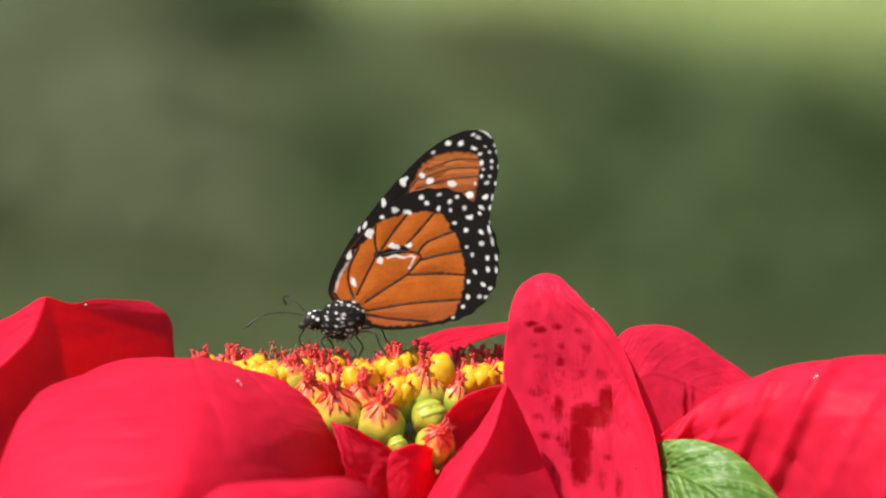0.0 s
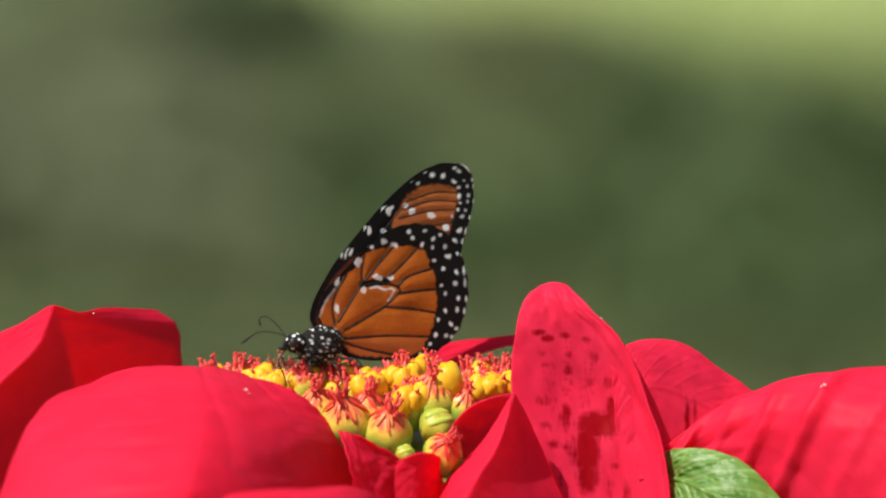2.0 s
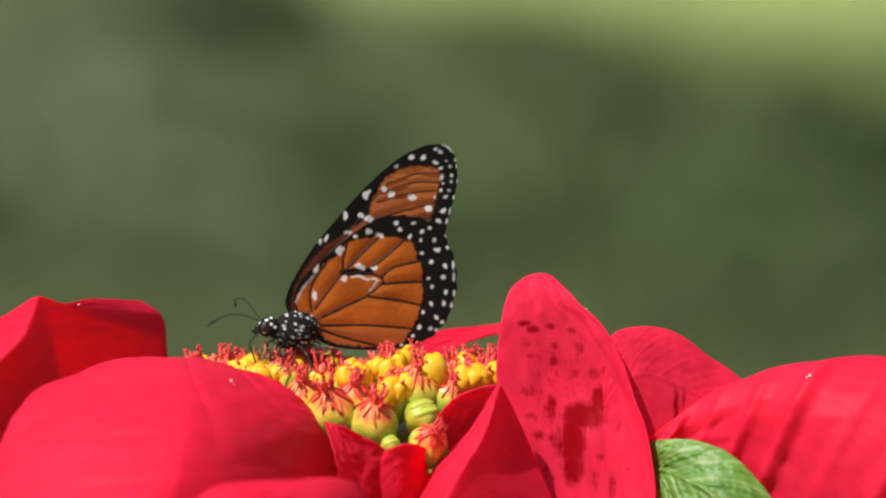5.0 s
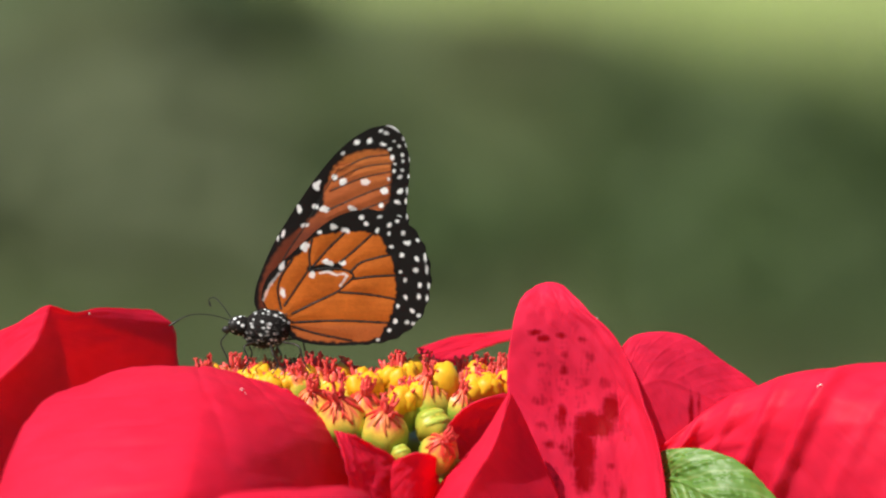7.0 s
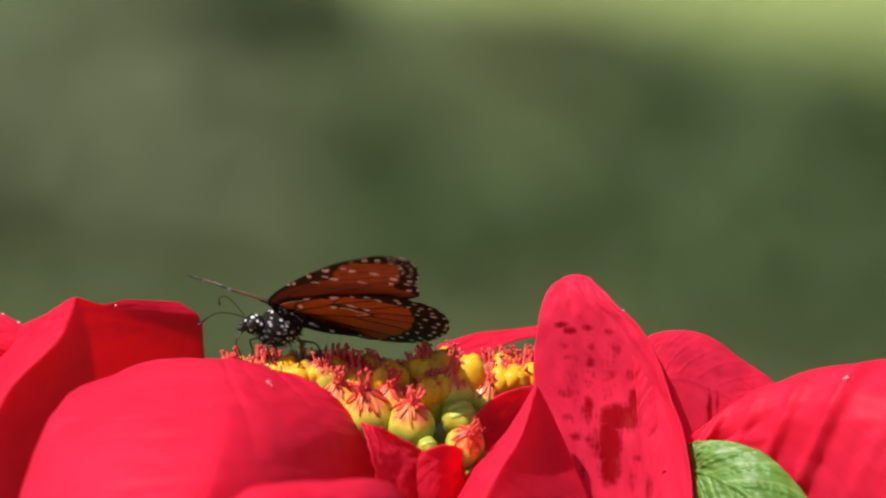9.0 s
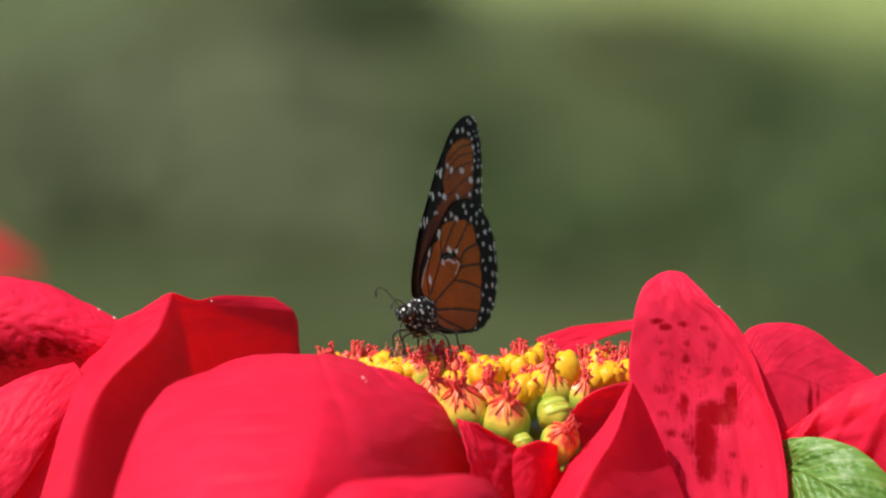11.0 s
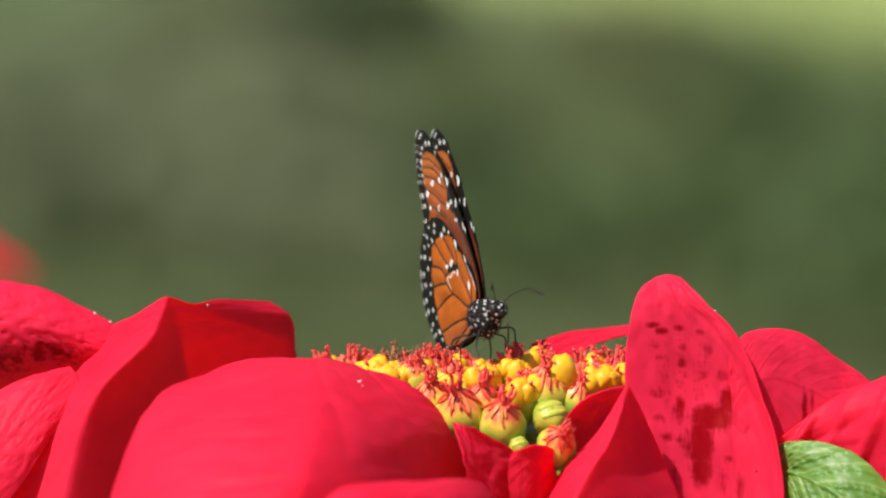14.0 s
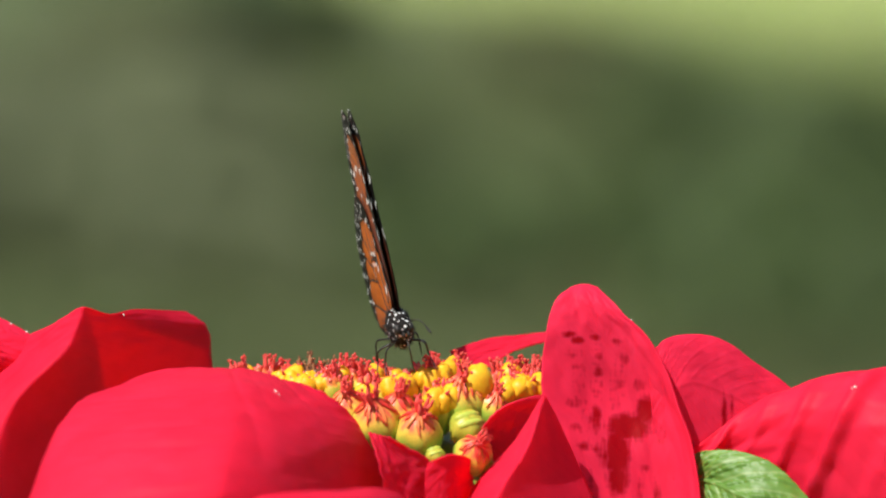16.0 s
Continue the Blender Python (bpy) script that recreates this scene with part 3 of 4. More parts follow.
def cyathium_meshes(kind, seed):
    """Cup, glands, fringe and stamens of one tiny flower, standing on the origin, in metres."""
    rnd = random.Random(seed)
    prof = [(2, 0), (17, 6), (28, 22), (31, 42), (27, 58), (20, 66), (14, 62), (2, 58)]
    if kind == "bud":
        prof = [(2, 0), (16, 5), (26, 20), (28, 36), (22, 50), (10, 57), (1, 58)]
    if kind == "bloom":
        prof = [(2, 0), (19, 5), (30, 20), (33, 38), (28, 54), (18, 65), (8, 71), (1, 73)]
    n, rows, verts, faces, cols = 40, 26, [], [], []
    rounds = spline([(r, z, 0) for r, z in prof], rows)[:, :2]
    for r, z in rounds:
        for k in range(n):
            a = math.tau * k / n
            q = r * (1 + 0.05 * math.cos(5 * a + seed))
            verts.append(Vector((q * math.cos(a), q * math.sin(a), z)) * U)
            ripe = min(1.0, max(0.0, (z - 30 + 8 * math.sin(3 * a + seed)) / 34)) if kind != "bud" else 0.45 + 0.2 * math.sin(2 * a)
            if kind == "bloom":
                # green cup, flushed yellow at the shoulder, red streaks running in to the mouth
                edge = 54 + 7 * noise.noise((math.cos(a) * 3, math.sin(a) * 3, seed))
                up = min(1.0, max(0.0, (z - edge + 15) / 14))
                streak = 0.5 + 0.5 * math.sin(11 * a + seed + 2 * noise.noise((math.cos(a) * 2, math.sin(a) * 2, seed + 5.0)))
                red = min(1.0, max(0.0, (z - edge) / 6)) * (0.35 + 0.65 * streak)
                c1 = [p0 + (p1 - p0) * up for p0, p1 in zip((0.40, 0.57, 0.065), (0.88, 0.60, 0.08))]
                cols.append((*[p0 + (p1 - p0) * red for p0, p1 in zip(c1, (0.90, 0.12, 0.08))], 1))
            else:
                cols.append((0.27 + 0.52 * ripe, 0.45 + 0.08 * ripe, 0.05 + 0.01 * ripe, 1))
    for j in range(rows - 1):
        for k in range(n):
            m = (k + 1) % n
            faces.append((j * n + k, j * n + m, (j + 1) * n + m, (j + 1) * n + k))
    out = [("cyathium", mesh_of("cyathium", verts, faces, FLESH, None, cols))]
    glands, stam, teeth, tints = [], [], [], []
    if kind == "bud":
        for s in (-1, 1):
            glands.append(ball_data(Vector((0, s * 7, 51)) * U, (21 * U, 7.5 * U, 9 * U), 14, 8, Matrix.Rotation(s * -0.35, 3, "X"), 0.1))
    else:
        for k in range({"bloom": seed % 2, "tuft": 1, "yellow": 3, "wither": 0}[kind]):
            a = rnd.uniform(0.4, 2.4) if kind in ("bloom", "tuft") else -1.9 + k * 1.4 + rnd.uniform(-0.4, 0.4)
            for lip in (-1, 1):
                s = rnd.uniform(0.8, 1.1)
                b2 = a + lip * 0.38
                c = Vector((math.cos(b2) * 19, math.sin(b2) * 19, rnd.uniform(56, 68))) * U
                lips = [] if lip < 0 else lips
                lips.append(ball_data(c, (21 * U * s, 18 * U * s, 24 * U * s), 16, 10, Matrix.Rotation(a, 3, "Z") @ Matrix.Rotation(rnd.uniform(-0.4, 0.4), 3, "X"), 0.28))
            glands.append(join_data(lips))
        count = {"bloom": 0, "tuft": 26, "yellow": 15, "wither": 22}[kind]
        for k in range(count):
            a = math.tau * k / count + rnd.uniform(-0.25, 0.25)
            o = Vector((math.cos(a), math.sin(a), 0))
            side = Vector((-o.y, o.x, 0)) * rnd.uniform(-7, 7)
            inner = rnd.random()
            f = (o * (25 - 14 * inner) + Vector((0, 0, 56))) * U
            g = (o * (25 - 16 * inner) + side * 0.5 + Vector((0, 0, rnd.uniform(66, 76)))) * U
            h = (o * rnd.uniform(4, 34) + side + Vector((0, 0, rnd.uniform(62, 80) + 16 * inner))) * U
            piece = tube_data([f, f.lerp(g, 0.5), g, g.lerp(h, 0.6), h], [6.4 * U, 6.4 * U, 5.4 * U, 3.8 * U, 1.0 * U], 6)
            teeth.append(piece)
            warm = rnd.random() ** 2
            for ring, z in enumerate((0.0, 0.25, 0.55, 0.8, 1.0)):
                z = min(1.0, z + 0.3 * (rnd.random() - 0.3))
                if kind == "wither":
                    col = (0.30 - 0.14 * z, 0.13 - 0.07 * z, 0.05 - 0.02 * z, 1)
                else:
                    col = (0.88 - 0.10 * z, 0.36 * (1 - z) ** 1.5 + 0.035 + 0.14 * warm, 0.04 + 0.03 * z + 0.06 * warm, 1)
                tints += [col] * 6
        for k in range(17 if kind == "bloom" else 0):
            # fringe threads that lie on the cup, from the mouth down its shoulder
            a = math.tau * k / 17 + rnd.uniform(-0.2, 0.2)
            low = rnd.uniform(48, 64)
            zs = np.linspace(74, low, 5)
            rs = np.interp(-zs, [-z for _, z in prof[::-1]], [r for r, _ in prof[::-1]])
            bend = rnd.uniform(-0.55, 0.55)
            path = [Vector(((q + 1.6) * math.cos(a + bend * i / 4), (q + 1.6) * math.sin(a + bend * i / 4), z + 1.2)) * U for i, (q, z) in enumerate(zip(rs, zs))]
            teeth.append(tube_data(path, [2.9 * U, 2.6 * U, 2.3 * U, 1.9 * U, 0.7 * U], 6))
            pale = rnd.random() ** 2
            for ring in range(5):
                tints += [(0.80 + 0.1 * pale, 0.05 + 0.03 * ring * pale + 0.22 * pale, 0.04 + 0.05 * pale, 1)] * 6
        for k in range({"bloom": 7, "tuft": 10, "yellow": 3, "wither": 9}[kind]):
            a, r = rnd.uniform(0, math.tau), rnd.uniform(1, 6 if kind == "bloom" else 12)
            o = Vector((math.cos(a), math.sin(a), 0))
            f = (o * r + Vector((0, 0, 68 if kind == "bloom" else 60))) * U
            top = f + (o * rnd.uniform(0, 18) + Vector((0, 0, rnd.uniform(10, 34) if kind == "bloom" else rnd.uniform(16, 42)))) * U
            bend = Vector((rnd.uniform(-3, 3), rnd.uniform(-3, 3), 0)) * U
            stam.append(tube_data([f, f.lerp(top, 0.5) + bend, top], [4.4 * U, 3.6 * U, 2.2 * U], 6))
            for w in (-1, 1):
                tip = top + (Vector((-o.y, o.x, 0)) * w * 3.2 + Vector((0, 0, rnd.uniform(-1, 3)))) * U
                stam.append(ball_data(tip, (rnd.uniform(1.8, 3.4) * U, rnd.uniform(1.8, 3.0) * U, rnd.uniform(1.8, 4.0) * U), 6, 4, None, 0.6))
    for g in glands:
        out.append(("lip" if kind == "bud" else "gland", mesh_of("gland", *g, BUD if kind == "bud" else YELLOW)))
    if teeth:
        out.append(("fringe", mesh_of("fringe", *join_data(teeth), FLESH, None, tints)))
    if stam:
        out.append(("stamen_tuft", mesh_of("stamen_tuft", *join_data(stam), WITHER if kind == "wither" else STAMEN)))
    return out


KINDS = {"bloom": [cyathium_meshes("bloom", s) for s in (2, 4, 1, 6)], "tuft": [cyathium_meshes("tuft", s) for s in (1, 2, 3, 4)], "yellow": [cyathium_meshes("yellow", s) for s in (5, 6, 7)],
         "bud": [cyathium_meshes("bud", 8)], "wither": [cyathium_meshes("wither", s) for s in (9, 10)]}
crnd = random.Random(77)


def cluster(kind, *rows):
    """Tiny flowers of one kind: board x, y, w of the foot, size, lean to the right and towards the viewer."""
    for k, (x, y, w, s, lx, lt) in enumerate(rows):
        pieces = KINDS[kind][k % len(KINDS[kind])]
        ob = put("cyathium", pieces[0][1], plant)
        ob.matrix_basis = Matrix.Translation(at(x, y, w)) @ pose(0, 0, 0, lt, lx, 0) @ pose(0, 0, 0, 0, 0, crnd.uniform(-30, 30)) @ Matrix.Scale(s, 4)
        for name, me in pieces[1:]:
            put(name, me, ob)


cluster("bloom", (674, 788, -85, 1.26, 0, 28), (760, 812, -125, 1.04, 18, 40), (748, 745, -20, 1.4, 2, 14), (604, 772, -75, 1.3, -6, 26), (556, 748, -50, 1.1, -10, 16),
        (640, 752, -45, 1.1, -2, 20), (798, 738, -30, 0.95, 12, 16))
cluster("tuft", (706, 712, 40, 1.05, 2, 4), (742, 704, 60, 1.0, 6, 2), (528, 716, 15, 1.0, -6, 6), (548, 712, 50, 1.05, -4, 3), (578, 718, 40, 1.0, 3, 4),
        (608, 712, 70, 0.95, 0, 2), (372, 708, 60, 0.95, -12, 0), (412, 704, 80, 0.95, -4, 0), (443, 704, 95, 0.85, 0, 0), (845, 715, 60, 1.0, 6, 2),
        (838, 694, 110, 0.85, 4, 0), (872, 694, 110, 0.85, 6, 0), (810, 712, 85, 0.95, 8, 0), (640, 720, 40, 0.85, 0, 4))
cluster("yellow", (636, 728, -10, 1.05, -2, 14), (704, 752, -30, 1.15, 6, 16), (598, 735, 15, 1.0, -4, 8), (512, 722, 30, 0.95, -8, 8), (450, 712, 40, 0.95, -10, 6),
        (802, 738, 5, 1.05, 8, 8), (836, 735, 0, 1.05, 8, 6), (862, 738, 30, 1.15, 4, 6), (692, 716, 20, 1.1, 2, 6), (480, 722, 20, 0.95, -8, 8),
        (655, 722, 30, 0.95, 0, 4))
cluster("bud", (755, 762, -65, 1.15, 10, 42), (705, 803, -122, 0.65, -6, 40), (800, 822, -120, 0.5, 20, 40))
cluster("wither", (488, 704, 45, 0.95, -6, 3), (516, 700, 70, 0.85, -3, 0))
# the fleshy floor that carries the tiny flowers
dv, df = ball_data(at(650, 840, 60), (260 * U, 130 * U, 95 * U), 28, 14, None, 0.1)
put("receptacle", mesh_of("receptacle", dv, df, CUP), plant)


def far_flower(pos, foot, label, seed, count=7, size=0.075):
    rnd = random.Random(seed)
    e = thing("poinsettia", foot, label, "flower", "poinsettias")
    tube("stem", [foot, foot.lerp(pos, 0.5) + Vector((0.02, 0.01, 0)), pos], [0.008, 0.006, 0.004], e, STALK)
    for k in range(count):
        a = math.tau * k / count + rnd.uniform(-0.2, 0.2)
        d, s = Vector((math.cos(a), math.sin(a), 0)), Vector((-math.sin(a), math.cos(a), 0))
        up = rnd.uniform(0.0, 0.35)
        mid = [pos + d * 0.006, pos + d * size * 0.4 + Vector((0, 0, size * up)), pos + d * size * 0.8 + Vector((0, 0, size * up * 0.9)), pos + d * size * 1.2 + Vector((0, 0, -size * 0.1))]
        wid = [0.004, size * 0.34, size * 0.26, 0.002]
        blade("bract", ([m - s * w for m, w in zip(mid, wid)], [m - Vector((0, 0, 0.005)) for m in mid], [m + s * w for m, w in zip(mid, wid)]),
              e, RED, "", wave=20, seed=seed + k, na=30, nb=20, world_pts=True)
    return e


FAR = at(-670, 425, 8000)
far_flower(FAR, Vector((FAR.x - 0.02, FAR.y + 0.03, 0)), "second red poinsettia behind, out of focus", 91, 11, 0.07)


# ---- the butterfly ----
# Built in its own space: x ahead, y to its left, z up; the wings' hinge is the origin.
HX, HY = 485, 550


def wing_xy(p):
    return (HX - p[0], HY - p[1])


HIND = ((470, 548), (462, 525), (474, 490), (500, 464), (535, 432), (568, 402), (602, 381), (642, 371), (690, 375), (722, 395), (746, 426), (758, 460), (763, 492),
        (758, 530), (745, 562), (716, 591), (680, 607), (620, 613), (560, 612), (520, 602), (496, 580))
FORE = ((455, 552), (449, 535), (455, 500), (480, 440), (510, 388), (545, 335), (580, 290), (615, 256), (650, 234), (684, 226), (706, 235), (719, 260), (725, 290),
        (723, 330), (720, 370), (724, 396), (715, 420), (660, 470), (580, 530), (500, 566), (475, 566))
HIND_VEINS = (
    ((497, 548), (491, 515), (499, 488), (518, 460)), ((503, 542), (526, 508), (549, 475)), ((549, 475), (548, 450), (553, 424)), ((554, 472), (580, 442), (612, 411)),
    ((603, 464), (628, 443), (658, 416)), ((552, 478), (590, 475), (620, 482), (627, 492)), ((516, 557), (560, 535), (597, 517), (626, 491)), ((621, 481), (642, 464), (690, 451)),
    ((626, 494), (660, 490), (702, 488)), ((600, 518), (650, 522), (702, 531)), ((516, 572), (600, 569), (692, 573)), ((516, 579), (560, 592), (622, 605)))
FORE_VEINS = (
    ((470, 545), (500, 462), (540, 400), (566, 352), (600, 300)), ((475, 550), (540, 470), (600, 420), (640, 380)), ((590, 322), (640, 298), (694, 290)),
    ((585, 338), (640, 316), (694, 304)), ((600, 304), (645, 282), (690, 276)), ((580, 372), (640, 345), (692, 326)), ((590, 392), (640, 372), (690, 352)), ((480, 556), (560, 500), (640, 440), (690, 410)))
HIND_CELLS = ((466, 546), (468, 525), (487, 496), (514, 463), (536, 446), (551, 426), (572, 416), (610, 411), (655, 413), (678, 424), (684, 445), (695, 462), (699, 490), (700, 518),
              (694, 545), (688, 565), (680, 582), (664, 600), (600, 607), (540, 602), (508, 578))
FORE_CELLS = ((456, 546), (464, 494), (486, 450), (514, 416), (546, 392), (574, 362), (574, 336), (590, 302), (606, 285), (640, 269), (680, 269), (692, 285), (690, 320), (688, 350),
              (680, 376), (716, 404), (690, 430), (600, 510), (500, 560))
HIND_OUTER = ((753, 455, 3, 9), (756, 478, 3, 8), (759, 507, 3, 7), (756, 528, 3, 6), (742, 560, 5, 4), (731, 574, 5, 4), (740, 426, 4, 5), (722, 430, 7, 6), (738, 457, 5, 6), (737, 478, 6, 6),
              (743, 505, 4, 6), (741, 526, 5, 6), (729, 551, 5, 5), (720, 572, 5, 4), (692, 437, 5, 4), (712, 452, 5, 6), (709, 481, 4, 4), (717, 497, 3, 5), (719, 527, 5, 6), (704, 543, 4, 6), (700, 569, 5, 6))
HIND_INNER = ((714, 412, 4, 6), (689, 413, 4, 5), (690, 397, 6, 5), (668, 408, 4, 5), (673, 384, 5, 4), (649, 396, 5, 5), (641, 384, 6, 6), (613, 407, 8, 6), (592, 402, 8, 6), (567, 411, 6, 4), (704, 392, 4, 4),
              (689, 586, 4, 4), (668, 603, 4, 3), (541, 437, 11, 9), (499, 473, 6, 11), (500, 518, 6, 10), (552, 487, 8, 7), (581, 465, 12, 7), (607, 466, 9, 6))
FORE_OUTER = ((697, 253, 4, 3), (706, 261, 3, 3), (690, 267, 4, 3), (694, 281, 5, 5), (712, 276, 3, 3), (713, 287, 3, 3), (699, 292, 3, 2), (712, 302, 4, 3), (697, 303, 3, 4), (707, 314, 6, 4), (708, 338, 6, 6),
              (704, 356, 7, 6), (706, 384, 6, 6), (714, 248, 3, 4), (719, 259, 3, 4), (725, 284, 2, 5), (724, 313, 3, 4), (721, 337, 3, 7), (719, 356, 3, 6), (721, 383, 2, 6))
FORE_INNER = ((673, 235, 4, 3), (683, 239, 5, 4), (632, 255, 6, 5), (653, 253, 7, 5), (679, 259, 7, 4), (607, 273, 6, 4), (561, 329, 8, 11), (592, 315, 6, 7), (608, 322, 9, 7), (647, 323, 10, 8), (681, 337, 8, 8),
              (688, 317, 3, 4), (675, 363, 5, 6), (624, 370, 12, 6), (530, 369, 5, 10), (559, 366, 7, 6), (575, 370, 11, 7), (540, 398, 11, 5), (501, 414, 4, 8), (492, 421, 3, 7))


def seg_dist(P, line):
    best = np.full(len(P), 1e9)
    for a, b in zip(line[:-1], line[1:]):
        a, b = np.asarray(a, float), np.asarray(b, float)
        ab = b - a
        t = np.clip(((P - a) @ ab) / (ab @ ab + 1e-9), 0, 1)
        best = np.minimum(best, np.linalg.norm(P - (a + t[:, None] * ab), axis=1))
    return best


def closed(points, n):
    k = len(points)
    return spline(list(points) + [points[0]], n)[:-1, :2] if k else None


def wob(P, scale, off=0.0):
    return np.array([noise.noise((x * scale + off, y * scale, off)) for x, y in P])


def soften(d, edge, blur=1.3):
    return np.clip((edge - d) / blur + 0.5, 0, 1)


def inside(P, poly):
    """Distance to a closed polygon's edge, positive inside."""
    poly = np.asarray(poly, float)
    hit = np.zeros(len(P), bool)
    for (x0, y0), (x1, y1) in zip(poly, np.roll(poly, -1, axis=0)):
        cross = (y0 > P[:, 1]) != (y1 > P[:, 1])
        hit ^= cross & (P[:, 0] < (x1 - x0) * (P[:, 1] - y0) / (y1 - y0 + 1e-12) + x0)
    d = seg_dist(P, np.vstack([poly, poly[:1]]))
    return np.where(hit, d, -d)


def wing_colours(P, outline, which, upper):
    """Pigment of a wing: orange or chestnut cells, black veins and border, white spots."""
    n1, n2, n3 = wob(P, 0.03, 3.0), wob(P, 0.12, 9.0), wob(P * np.array((0.02, 0.22)), 1.0, 5.0)
    white, black = np.array((0.90, 0.91, 0.88)), np.array((0.012, 0.010, 0.009))
    hind = which == "hind"
    if hind:
        cell = np.array((0.49, 0.122, 0.016)) if not upper else np.array((0.36, 0.095, 0.025))
        veins, cells, spots = HIND_VEINS, closed(HIND_CELLS, 90), HIND_OUTER + HIND_INNER
    else:
        cell = np.array((0.40, 0.105, 0.032)) if not upper else np.array((0.33, 0.085, 0.025))
        veins, cells, spots = FORE_VEINS, closed(FORE_CELLS, 90), FORE_OUTER + FORE_INNER
    col = cell[None, :] * (1 + 0.20 * n1 + 0.10 * n2 + 0.10 * n3)[:, None]
    if hind and not upper:
        low = np.clip((P[:, 1] - 570) / 10, 0, 1)[:, None] * 0.65
        col = col * (1 - low) + low * np.array((0.36, 0.095, 0.03))
    if not hind:
        toward = (np.clip((345 - P[:, 1]) / 60, 0, 1) * np.clip(0.75 + n3, 0, 1))[:, None] * (0.7 if upper else 1.0)
        col = col * (1 - toward) + toward * np.array((0.52, 0.16, 0.04)) * (1 + 0.15 * n2)[:, None]
        dusk = np.clip((P[:, 1] - 355) / 60, 0, 1)[:, None] * 0.8
        col = col * (1 - dusk) + dusk * np.array((0.105, 0.025, 0.017))
    ink = 1 - np.clip((inside(P, cells) + 3.5 * n2 + 2 * n1) / (3.0 if hind else 6.0) + 0.5, 0, 1)
    ink = np.maximum(ink, soften(seg_dist(P, np.vstack([outline, outline[:1]])), 2.5))
    for v in veins:
        w = (2.1 if hind else 1.4) if not upper else 1.3
        ink = np.maximum(ink, (1.0 if hind else 0.7) * soften(seg_dist(P, spline(v, 14)), w + 0.9 * n2, 1.8))
    if hind and not upper:
        ink = np.maximum(ink, soften(seg_dist(P, [(550, 476), (575, 474), (600, 472)]), 7 + 3 * n2, 3))
    col = col * (1 - ink[:, None]) + black * ink[:, None]
    spot = np.zeros(len(P))
    if not (upper and hind):
        for k, (x, y, a, b) in enumerate(spots):
            w = math.sin(k * 2.7) * 0.35 if a > 3 else 0.0
            dx, dy = P[:, 0] - x, P[:, 1] - y
            dx, dy = dx * math.cos(w) + dy * math.sin(w), dy * math.cos(w) - dx * math.sin(w)
            d = (np.abs(dx / a) ** 2.4 + np.abs(dy / b) ** 2.4) ** (1 / 2.4) * min(a, b)
            dim = 0.72 if k % 4 == 1 else 0.95
            spot = np.maximum(spot, dim * soften(d, min(a, b) * (0.74 + 0.5 * n2), 2))
    if hind and not upper:
        spot = np.maximum(spot, 0.62 * soften(seg_dist(P, [(566, 484), (580, 482), (597, 487), (611, 485), (614, 490), (602, 506)]), 2.0 + 2.5 * n2, 2))
        spot = np.maximum(spot, 0.45 * soften(seg_dist(P, [(466, 532), (476, 508), (494, 484)]), 2.0 + 2 * n2, 2))
    if not hind:
        spot = np.maximum(spot, 0.85 * soften(seg_dist(P, [(686, 226), (698, 230), (706, 236)]), 1.8 + 1.6 * n2, 1.5))
    return np.clip(col * (1 - spot[:, None]) + white * spot[:, None], 0, 1)


